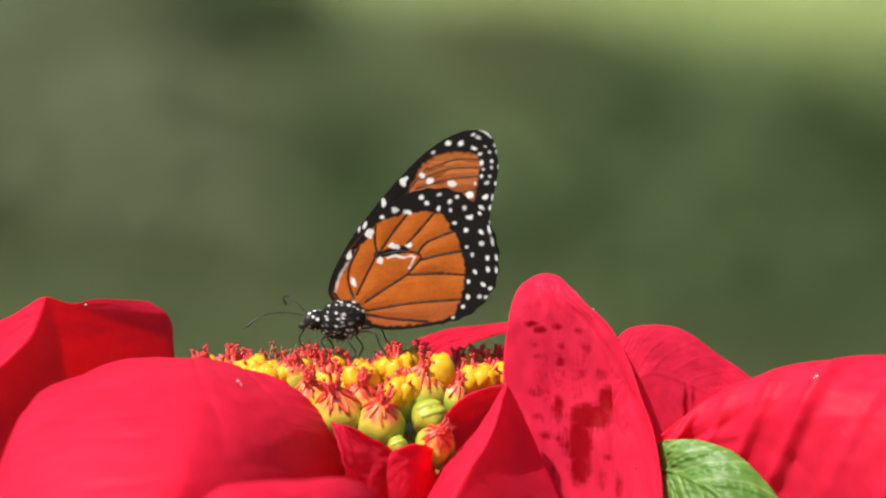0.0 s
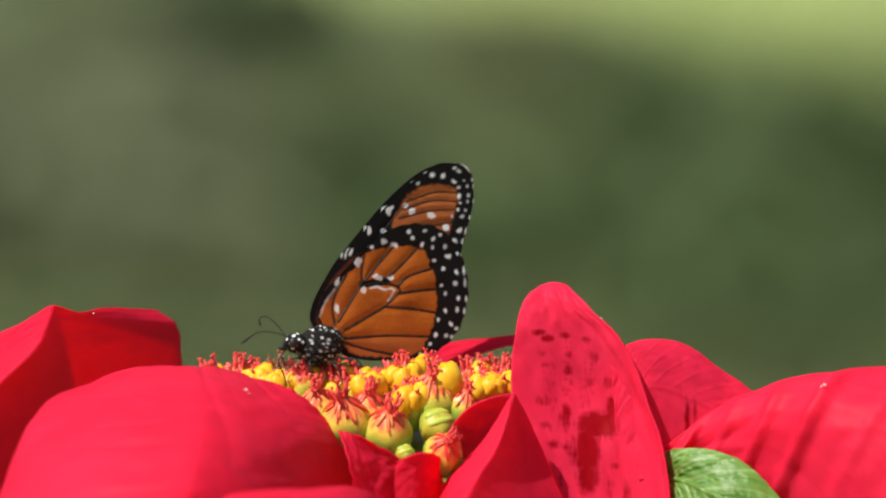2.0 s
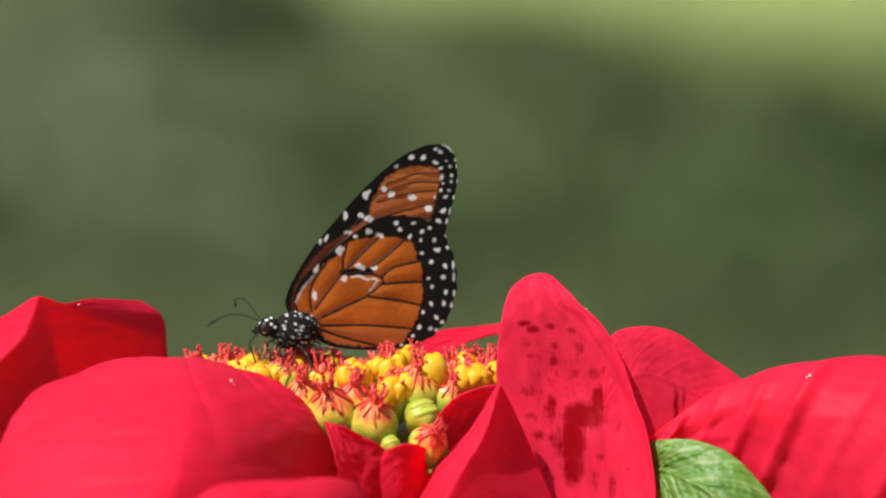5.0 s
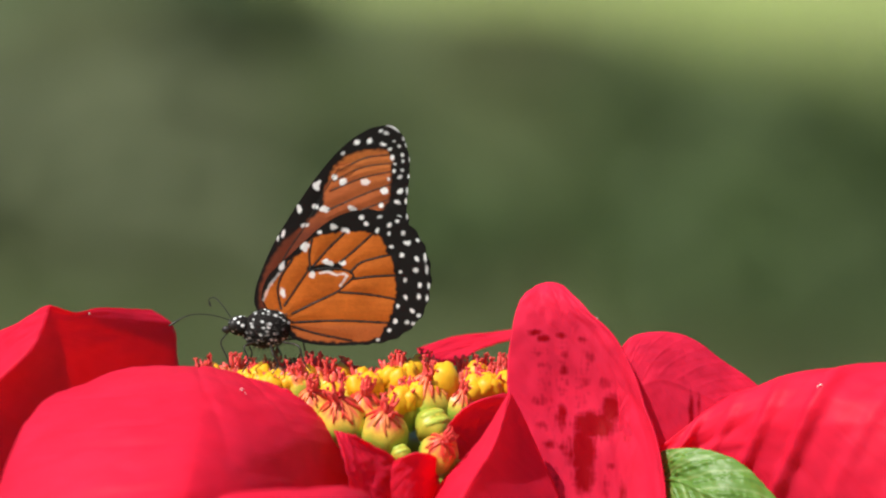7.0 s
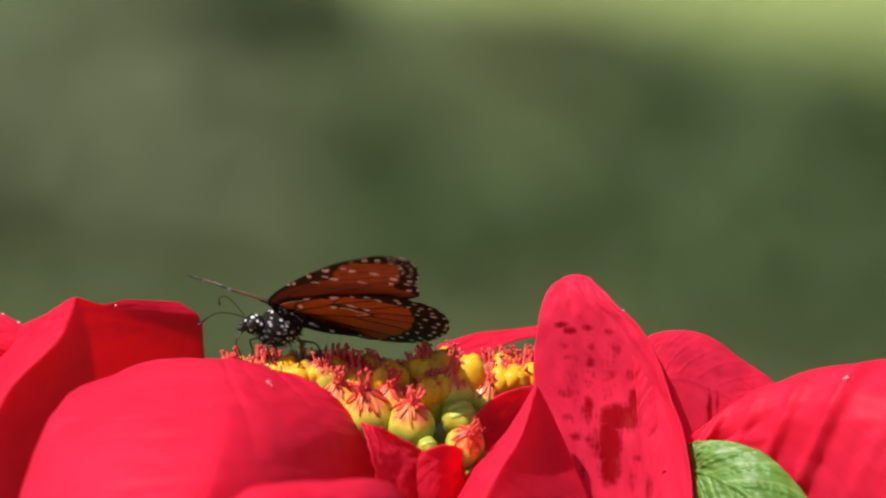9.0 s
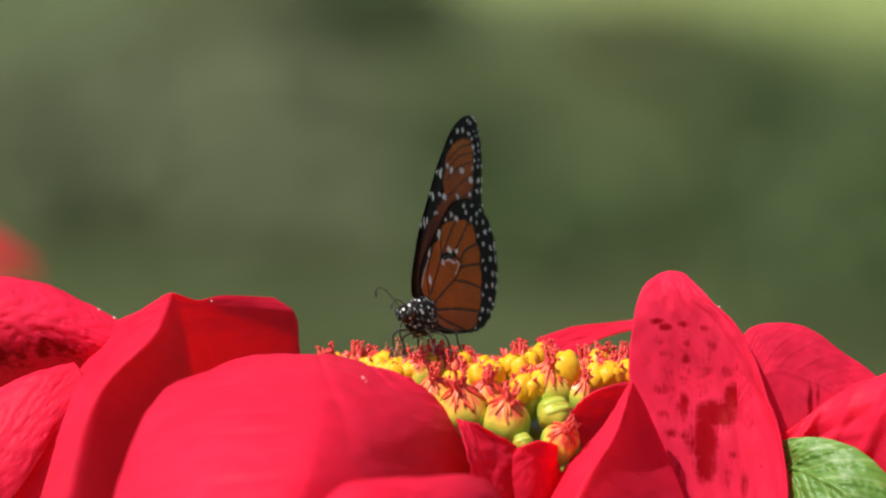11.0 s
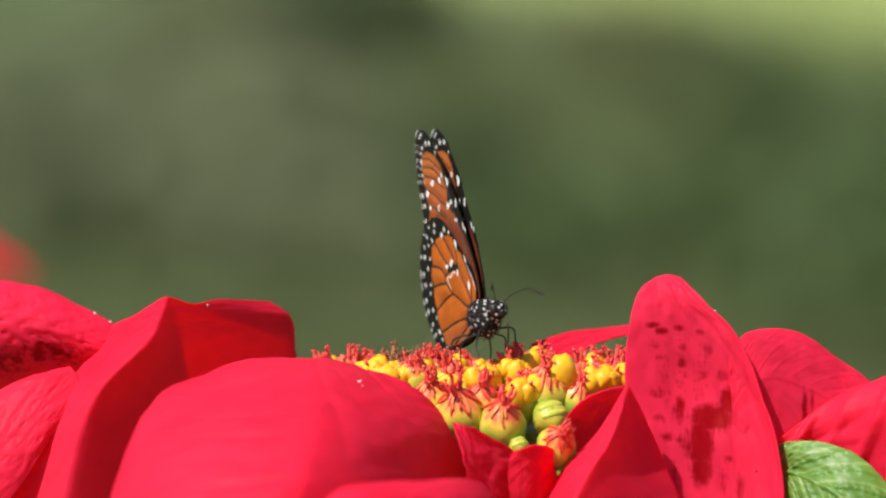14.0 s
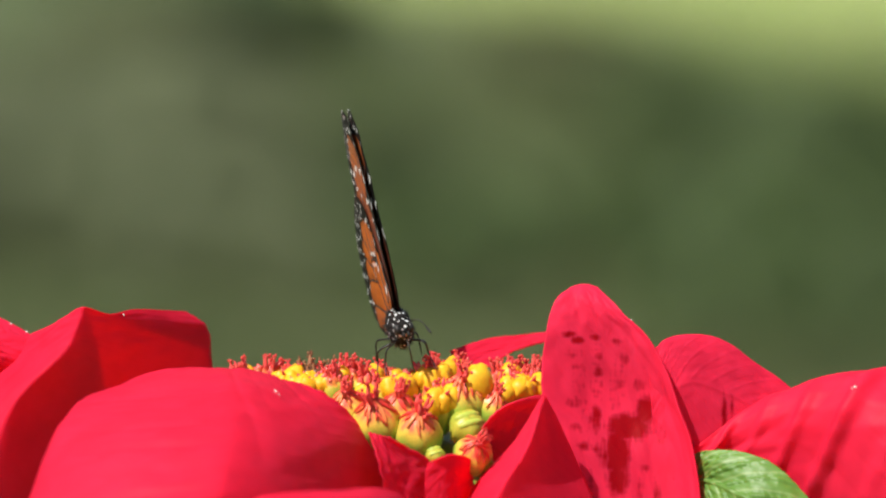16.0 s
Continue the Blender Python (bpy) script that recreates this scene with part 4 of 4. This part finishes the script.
def wing(which, side, parent):
    """One wing: a thin two-sided sheet, slightly cambered, with raised veins on its under side. side 1: left, -1: right."""
    outline = closed(HIND if which == "hind" else FORE, 300)
    mid = np.array((612, 500)) if which == "hind" else np.array((612, 385))
    d = outline - mid
    ang, rad = np.arctan2(d[:, 1], d[:, 0]), np.linalg.norm(d, axis=1)
    order = np.argsort(ang)
    na, nr = 380, 84
    th = np.linspace(-math.pi, math.pi, na, endpoint=False)
    R = np.interp(th, ang[order], rad[order], period=2 * math.pi)
    outer = np.clip(np.cos(th) * 3, 0, 1)
    wavy = 1 + (0.010 if which == "hind" else 0.005) * outer * np.cos(th * (30 if which == "hind" else 34))
    rr = (np.arange(1, nr + 1) / nr)
    P = mid + (rr[:, None, None] * (R * wavy)[None, :, None]) * np.stack([np.cos(th), np.sin(th)], 1)[None]
    P = np.vstack([mid[None], P.reshape(-1, 2)])
    X, Z = HX - P[:, 0], HY - P[:, 1]
    if which == "fore":
        reach = np.clip(345 - P[:, 1], 0, None)
        X, Z = X - 0.012 * reach, Z + 0.045 * reach
    ridges = np.min([seg_dist(P, spline(v, 10)) for v in (HIND_VEINS if which == "hind" else FORE_VEINS)], axis=0)
    camber = -3.0 * np.exp(-(ridges / 9.0) ** 2) + 4 * wob(P, 0.018, 4.0)
    base = 3.5 if which == "hind" else 0.6
    verts, cols, faces = [], [], []
    n = len(P)
    for upper in (False, True):
        y = side * (base + camber * 0.5 + (0.0 if upper else 1.0))
        verts.append(np.stack([X, np.broadcast_to(y, X.shape), Z], 1) * U)
        c = wing_colours(P, outline, which, upper)
        cols.append(np.concatenate([c, np.ones((n, 1))], 1))
    for layer in (0, 1):
        o = layer * n
        for k in range(na):
            m = (k + 1) % na
            faces.append((o, o + 1 + k, o + 1 + m))
        for j in range(nr - 1):
            a = o + 1 + j * na
            for k in range(na):
                m = (k + 1) % na
                faces.append((a + k, a + na + k, a + na + m, a + m))
    name = "hindwing" if which == "hind" else "forewing"
    me = mesh_of(name, np.vstack(verts), faces, WING, None, np.vstack(cols))
    ob = put(name, me, parent, "orange hindwing with black veins, black border and white dots" if which == "hind" else "chestnut forewing with black tip and white spots")
    for v in (HIND_VEINS if which == "hind" else FORE_VEINS):
        line = spline(v, 16)
        rx, rz = HX - line[:, 0], HY - line[:, 1]
        if which == "fore":
            reach = np.clip(345 - line[:, 1], 0, None)
            rx, rz = rx - 0.012 * reach, rz + 0.045 * reach
        cam1 = -3.0 + 4 * wob(line, 0.018, 4.0)
        path = [Vector((a, side * (base + c * 0.5 + 1.0), b)) * U for a, c, b in zip(rx, cam1, rz)]
        radii = list(np.linspace(1.15, 0.6, 16) * (1.0 if which == "hind" else 0.7) * U)
        put("vein", mesh_of("vein", *tube_data(path, radii, 6), BLACK), ob)
    return ob


def speckled(name, centre, radii, parent, dots, seed, label="", tilt=0.0, size=0.2):
    """A rounded body part, black with round white dots."""
    rnd = random.Random(seed)
    n, m = 64, 44
    verts, faces, cols = [], [], []
    where = []
    while len(where) < dots:
        v = Vector((rnd.gauss(0, 1), rnd.gauss(0, 1), rnd.gauss(0, 1))).normalized()
        if all((v - w).length > size * 2.2 for w in where) or rnd.random() < 0.004:
            where.append(v)
    sizes = [size * rnd.uniform(0.45, 0.95) for _ in where]
    turn = Matrix.Rotation(radians(tilt), 3, "Y")
    avg = sum(radii) / 3
    true = [r / avg for r in radii]
    for j in range(m + 1):
        th = math.pi * j / m
        for i in range(n):
            ph = math.tau * i / n
            v = Vector((math.sin(th) * math.cos(ph), math.sin(th) * math.sin(ph), math.cos(th)))
            k = 1 + 0.05 * noise.noise(v * 6 + Vector(centre))
            verts.append((Vector(centre) + turn @ Vector((v.x * radii[0], v.y * radii[1], v.z * radii[2])) * k) * U)
            w = max(min(1.0, max(0.0, (s - math.sqrt(sum(((v[k2] - q[k2]) * true[k2]) ** 2 for k2 in range(3)))) / 0.05 + 0.5)) for q, s in zip(where, sizes))
            cols.append((0.014 + 0.80 * w, 0.012 + 0.81 * w, 0.011 + 0.79 * w, 1))
    for j in range(m):
        for i in range(n):
            q = (i + 1) % n
            faces.append((j * n + i, (j + 1) * n + i, (j + 1) * n + q, j * n + q))
    return put(name, mesh_of(name, verts, faces, BODY, None, cols), parent, label)


fly = thing("butterfly", (0, 0, 0), "orange and black butterfly with white-dotted body feeding on the flowers", "butterfly")
speckled("thorax", (13, 0, -33), (45, 23, 35), fly, 100, 1, "black thorax with white dots", 14, 0.078)
head = speckled("head", (62, 0, -29), (21, 17, 18), fly, 26, 2, "black head with white dots", 0, 0.19)
rnd_hair = random.Random(5)
tufts = []
for _ in range(320):
    v = Vector((rnd_hair.gauss(0, 1), rnd_hair.gauss(0, 1), rnd_hair.gauss(0, 1))).normalized()
    root = (Vector((13, 0, -33)) + Matrix.Rotation(radians(14), 3, "Y") @ Vector((v.x * 44, v.y * 22, v.z * 34))) * U
    out = (v + Vector((-0.7, 0, -0.2)) + Vector((rnd_hair.gauss(0, 0.3), rnd_hair.gauss(0, 0.3), rnd_hair.gauss(0, 0.3)))).normalized()
    tip = root + out * rnd_hair.uniform(5, 11) * U
    tufts.append(tube_data([root, root.lerp(tip, 0.5), tip], [0.8 * U, 0.6 * U, 0.2 * U], 4))
put("hairs", mesh_of("hairs", *join_data(tufts), BLACK), fly, "short black hairs on the thorax")
abdomen = speckled("abdomen", (-95, 0, -34), (88, 8, 13), fly, 30, 3, "slender dark abdomen", -8, 0.07)
for s in (1, -1):
    put("eye", mesh_of("eye", *ball_data(Vector((72, s * 12, -27)) * U, (9 * U, 6 * U, 10 * U), 14, 10), BLACK), head)
put("palps", mesh_of("palps", *join_data([ball_data(Vector((86, s * 4, -36)) * U, (8 * U, 3 * U, 6 * U), 10, 8) for s in (1, -1)]), BLACK), head)


def feeler(pts):
    path = spline([Vector(p) * U for p in pts], 24)
    rr = [1.0 * U] * 19 + [1.3 * U, 1.8 * U, 2.2 * U, 2.0 * U, 1.0 * U]
    return put("antenna", mesh_of("antenna", *tube_data(path, rr, 7), BLACK), head, "thin black clubbed antenna")


feeler([(80, 6, -18), (112, 13, -8), (150, 22, -7), (186, 31, -25)])
feeler([(78, -7, -16), (95, -18, 6), (109, -26, 17), (119, -31, 13), (116, -33, 0)])
put("proboscis", mesh_of("proboscis", *tube_data(spline([Vector(p) * U for p in ((84, 0, -42), (96, 0, -60), (86, 2, -84), (80, 3, -104))], 14), 1.5 * U, 6), BLACK), head)
for s in (1, -1):
    for pts in (((34, 16, -56), (52, 34, -62), (44, 40, -86), (56, 44, -106)), ((6, 18, -60), (2, 42, -70), (-8, 46, -92), (2, 52, -108)), ((-16, 16, -56), (-44, 36, -60), (-52, 40, -84), (-66, 42, -104))):
        path = spline([Vector((x, y * s, z)) * U for x, y, z in pts], 18)
        put("leg", mesh_of("leg", *tube_data(path, list(np.linspace(2.1, 1.2, 18) * U), 6), BLACK), fly)
WINGS = {(w, s): wing(w, s, fly) for w in ("hind", "fore") for s in (1, -1)}

# ---- a small insect that darts past ----
GAUZE = plain_noise("gauzy_insect_wing", (0.16, 0.17, 0.13), (0.24, 0.25, 0.20), 1500, 0.4, 0.00002, 0.3, 0.5)
BROWN = plain_noise("brown_insect_body", (0.06, 0.04, 0.028), (0.13, 0.085, 0.06), 1200, 0.6)
gnat = thing("flying_insect", (0, 0, 0), "small brown insect with gauzy wings flying past", "insect")
put("abdomen", mesh_of("abdomen", *ball_data(Vector((-30, 0, -4)) * U, (36 * U, 22 * U, 21 * U), 18, 12), BROWN), gnat)
put("thorax", mesh_of("thorax", *ball_data(Vector((10, 0, 2)) * U, (24 * U, 20 * U, 19 * U), 16, 10, None, 0.1), BROWN), gnat)
put("head", mesh_of("head", *ball_data(Vector((32, 0, 0)) * U, (10 * U, 13 * U, 11 * U), 14, 10), BROWN), gnat)
for s in (1, -1):
    fan = [Vector((10 - 4 * r + (18 * math.sin(a)) * r, s * (10 + 52 * r), 14 + 16 * r + 9 * math.cos(a) * r)) * U for r in (0.0, 0.5, 1.0) for a in (-1.2, -0.4, 0.4, 1.2)]
    put("wing", mesh_of("wing", fan, [(i * 4 + j, i * 4 + j + 1, i * 4 + j + 5, i * 4 + j + 4) for i in range(2) for j in range(3)], GAUZE), gnat)

# ---- what moves ----
# seconds; board x, y, w of the wings' hinge; turn towards the viewer, nose down, lean to its right, in degrees
FLIGHT = [
    (0, 615.6, 530.8, 0, -7.1, 7.9, 0.9), (0.5, 609.6, 536.6, 0, -7.4, 8.8, 0), (1, 614.5, 528.7, 0, -8.1, 4.7, -1.1), (1.5, 597, 528.5, 0, -7.6, 8.2, -0.1), (1.7, 590, 538, 0, 5, 4, -5), (1.8, 583, 548, 0, 18, 3, -12), (2, 565.6, 562.1, 0, 28.3, -2.8, 3), (2.5, 566.8, 562.2, 0, 31.1, -6, 3.2),
    (3, 564.7, 562.6, 0, 32.2, -6, 3.9), (3.5, 563.4, 561.9, 0, 32.1, -0.8, 2.6), (4, 564.9, 558.3, 0, 32.9, -3.7, 1.2), (4.2, 564.9, 558.3, 0, 32.9, -3.7, 1.2), (5.3, 540, 552, 0, 12, -6, -6), (6.3, 506, 556, 0, 4, -15, -24), (6.4, 504, 549, 0, -6, -16, -10), (6.5, 502.6, 544, 0, -11, -17.1, -8),
    (7, 479.6, 532.8, 0, -3, 0.4, -0.3), (7.1, 476, 535, 0, -3, 1, -8), (7.2, 473, 538, 0, -2, 2, -20), (7.3, 470, 541, 0, -1, 3, -25), (7.4, 468, 541, 0, -3, 4.5, -18), (7.5, 466.9, 540.2, 0, -6.4, 5.2, -1.9), (8, 463.5, 535.3, 0, -7.2, 7.8, 1.2), (8.5, 465.1, 535.2, 0, -6.7, 7.6, 0.1),
    (8.7, 458, 534, 0, 20, 3, 0), (8.9, 454, 539, 0, 27, 0, 0), (9, 455.4, 544, 0, 26, -3.5, -0.6), (9.1, 456, 543, 0, 25, -3.2, 0), (9.2, 458, 537, 0, 24, 0, 2), (9.5, 456.5, 531.1, 0, 19.1, -1.9, 8.6), (9.7, 470, 531, 0, 36, -2, 8), (9.8, 477, 531, 0, 44, -2, 9),
    (10, 487.7, 533.4, 0, 51, -1.6, 11.4), (10.2, 486, 535, 0, 52, -3, 10), (11.3, 550, 532, 0, 70, -10, 4), (12.2, 612, 548, 0, 92, -14, -8), (12.3, 618, 552, 0, 93, -12, -4), (12.4, 616, 538, 0, 91, -22, -3), (12.5, 614.5, 532, 0, 91, -25, -1), (12.7, 616, 532, 0, 95, -20, 0),
    (13, 637.8, 537.3, 0, 109.1, -23.2, -12), (13.5, 626, 534.7, 0, 110.2, -14.9, -4.5), (14, 630.2, 531.5, 0, 108.9, -17.5, 3.2), (14.5, 643.2, 531.5, 0, 109.9, -7, 0.2), (15, 649.5, 524.7, 0, 114, -7.5, 1.7), (15.4, 652, 515, 0, 112, -13, 2), (15.5, 650.2, 508, 0, 103.1, -20, 2.7), (15.6, 648, 522, 0, 104, -6, 14),
    (15.7, 638, 527, 0, 103, 2, 26), (15.8, 628, 528, 0, 102, 1, 18), (16, 631, 527, 0, 100, 0, 10.5),
]
# seconds; how far the left and the right wings are opened, and the forewings swung ahead, in degrees
BEAT = [
    (0, -0.8, -0.8, -14), (1.6, -0.8, -0.8, -14), (1.7, 2, 5, -5), (1.8, 0, 20, -2), (1.9, 0, 12, -8), (2, 0, 2, -11), (2.2, -0.8, -0.8, -11), (4.2, -0.8, -0.8, -11),
    (5.2, -0.8, -0.8, -4), (6.2, 0, 0, 1), (6.3, 2, 0, 4), (6.4, 0, 0, 3), (6.5, -0.6, -0.6, 2.8), (7, -0.6, -0.6, -0.2), (7.1, 1, 0, 0), (7.2, 3, 0, 0),
    (7.4, 2, 0, -2), (7.5, -0.6, -0.6, -2.3), (8, -0.8, -0.8, -8.2), (8.5, -0.6, -0.6, -8), (8.6, 5, 5, 0), (8.7, 18, 20, 16), (8.8, 30, 47, 26), (8.9, 62, 80, 20),
    (9, 68, 90, 17), (9.1, 67, 88, 17), (9.2, 36, 44, 22), (9.3, 10, 8, 4), (9.4, 1, 1, 0), (9.5, 0, 0, -0.6), (9.6, 6, 6, 4), (9.7, 12, 22, 12),
    (9.8, 17, 34, 15), (9.9, 8, 17, 12), (10, 2, 3, 8.5), (10.2, 1, 1, 8), (11, -0.6, -0.6, 0), (12, 0, 0, 0), (12.2, 60, 46, 0), (12.3, 83, 60, -14),
    (12.4, 22, 12, -2), (12.5, 3.5, 0.5, -6), (12.6, -0.6, -0.6, -6), (13, 1.5, -0.6, -0.7), (13.5, 2.5, -0.6, -3.6), (14, 3.2, -0.3, 4.1), (14.3, 3, -0.4, 2), (14.5, 2, -0.6, -1.2),
    (15, 2, -0.6, 1.7), (15.5, 1.2, -0.6, 5.7), (15.6, 4, 6, 3), (15.7, 4, 16, 8), (15.8, 2, 6, 5), (15.9, 1.5, -0.5, 2), (16, 0.8, -0.6, 2),
]


# seconds; how far the wind has moved the bracts at the back (right, down) in board units
SWAY = [(0, 0, 0), (0.5, -6, 12), (1, -8, 1), (1.5, -5, 2), (2, -10, 10), (2.5, -8, 11), (3, -8, 5), (3.5, -6, 7), (4, -9, 5), (5.2, -3, 3), (6.5, 0, -7), (7, 4, -3), (7.5, -8, 2), (8, -2, -9), (8.5, 3, -3), (9, -10, 8),
        (9.5, 0, 4), (10, 2, -4), (11.2, -2, 2), (12.5, -5, 7), (13, 3, -4), (13.5, -2, 4), (14, -4, 4), (14.5, 1, -6), (15, -2, 2), (15.5, -4, 2), (16, 2, -2)]
# seconds; board x, y of the small insect that darts past; its heading in degrees
DART = [(0.0, -900, 620, 10), (8.5, -420, 500, 20), (8.6, -300, 420, 28), (8.7, -150, 345, 35), (8.8, 163, 227, 50), (8.9, 330, -180, 70), (9.0, 420, -420, 75), (9.5, 700, -900, 75), (16.0, 1500, -1500, 75)]


# seconds; how far the body is turned on past its wings, in degrees
TWIST = [(0, 0), (12.7, 0), (13, 8), (13.5, 10), (15.4, 10), (15.5, 8), (15.6, 4), (16, 0)]


def twist_at(t):
    return float(np.interp(t, [a for a, _ in TWIST], [b for _, b in TWIST]))


def motions():
    walk(fly, [(t, Matrix.Translation(at(x, y, w)) @ pose(0, 0, 0, lean, nose, 180 + turn) @ pose(0, 0, 0, 0, 0, twist_at(t))) for t, x, y, w, turn, nose, lean in FLIGHT])
    times = sorted({row[0] for row in BEAT} | {row[0] for row in FLIGHT})
    for (which, side), ob in WINGS.items():
        rows = []
        for t in times:
            left, right, swing = (float(np.interp(t, [row[0] for row in BEAT], [row[k] for row in BEAT])) for k in (1, 2, 3))
            opened = left if side > 0 else right
            m = pose(0, 0, 0, 0, 0, -twist_at(t)) @ pose(0, 0.0004 * side, 0, 0, -16, 0) @ pose(0, 0, 0, -side * opened, 0, 0) @ pose(0, 0, 0, 0, 16, 0)
            if which == "fore":
                m = m @ pose(0, 0, 0, 0, swing, 0)
            rows.append((t, m))
        walk(ob, rows)
    walk(abdomen, [(t, pose(0, 0, 0, 0, 0, -twist_at(t))) for t in times])
    for bl, ob in BRACTS.items():
        share = 1.0 if "curving back" in bl else 0.8 if "slim" in bl else 0.55 if "creases" in bl else 0.0
        if share:
            rest = ob.matrix_basis.copy()
            walk(ob, [(t, Matrix.Translation((RIGHT * dx - UP * dy) * U * share) @ rest) for t, dx, dy in SWAY])
    walk(gnat, [(t, Matrix.Translation(at(x, y, 1500)) @ pose(0, 0, 0, 0, -turn, 20)) for t, x, y, turn in DART])


motions()
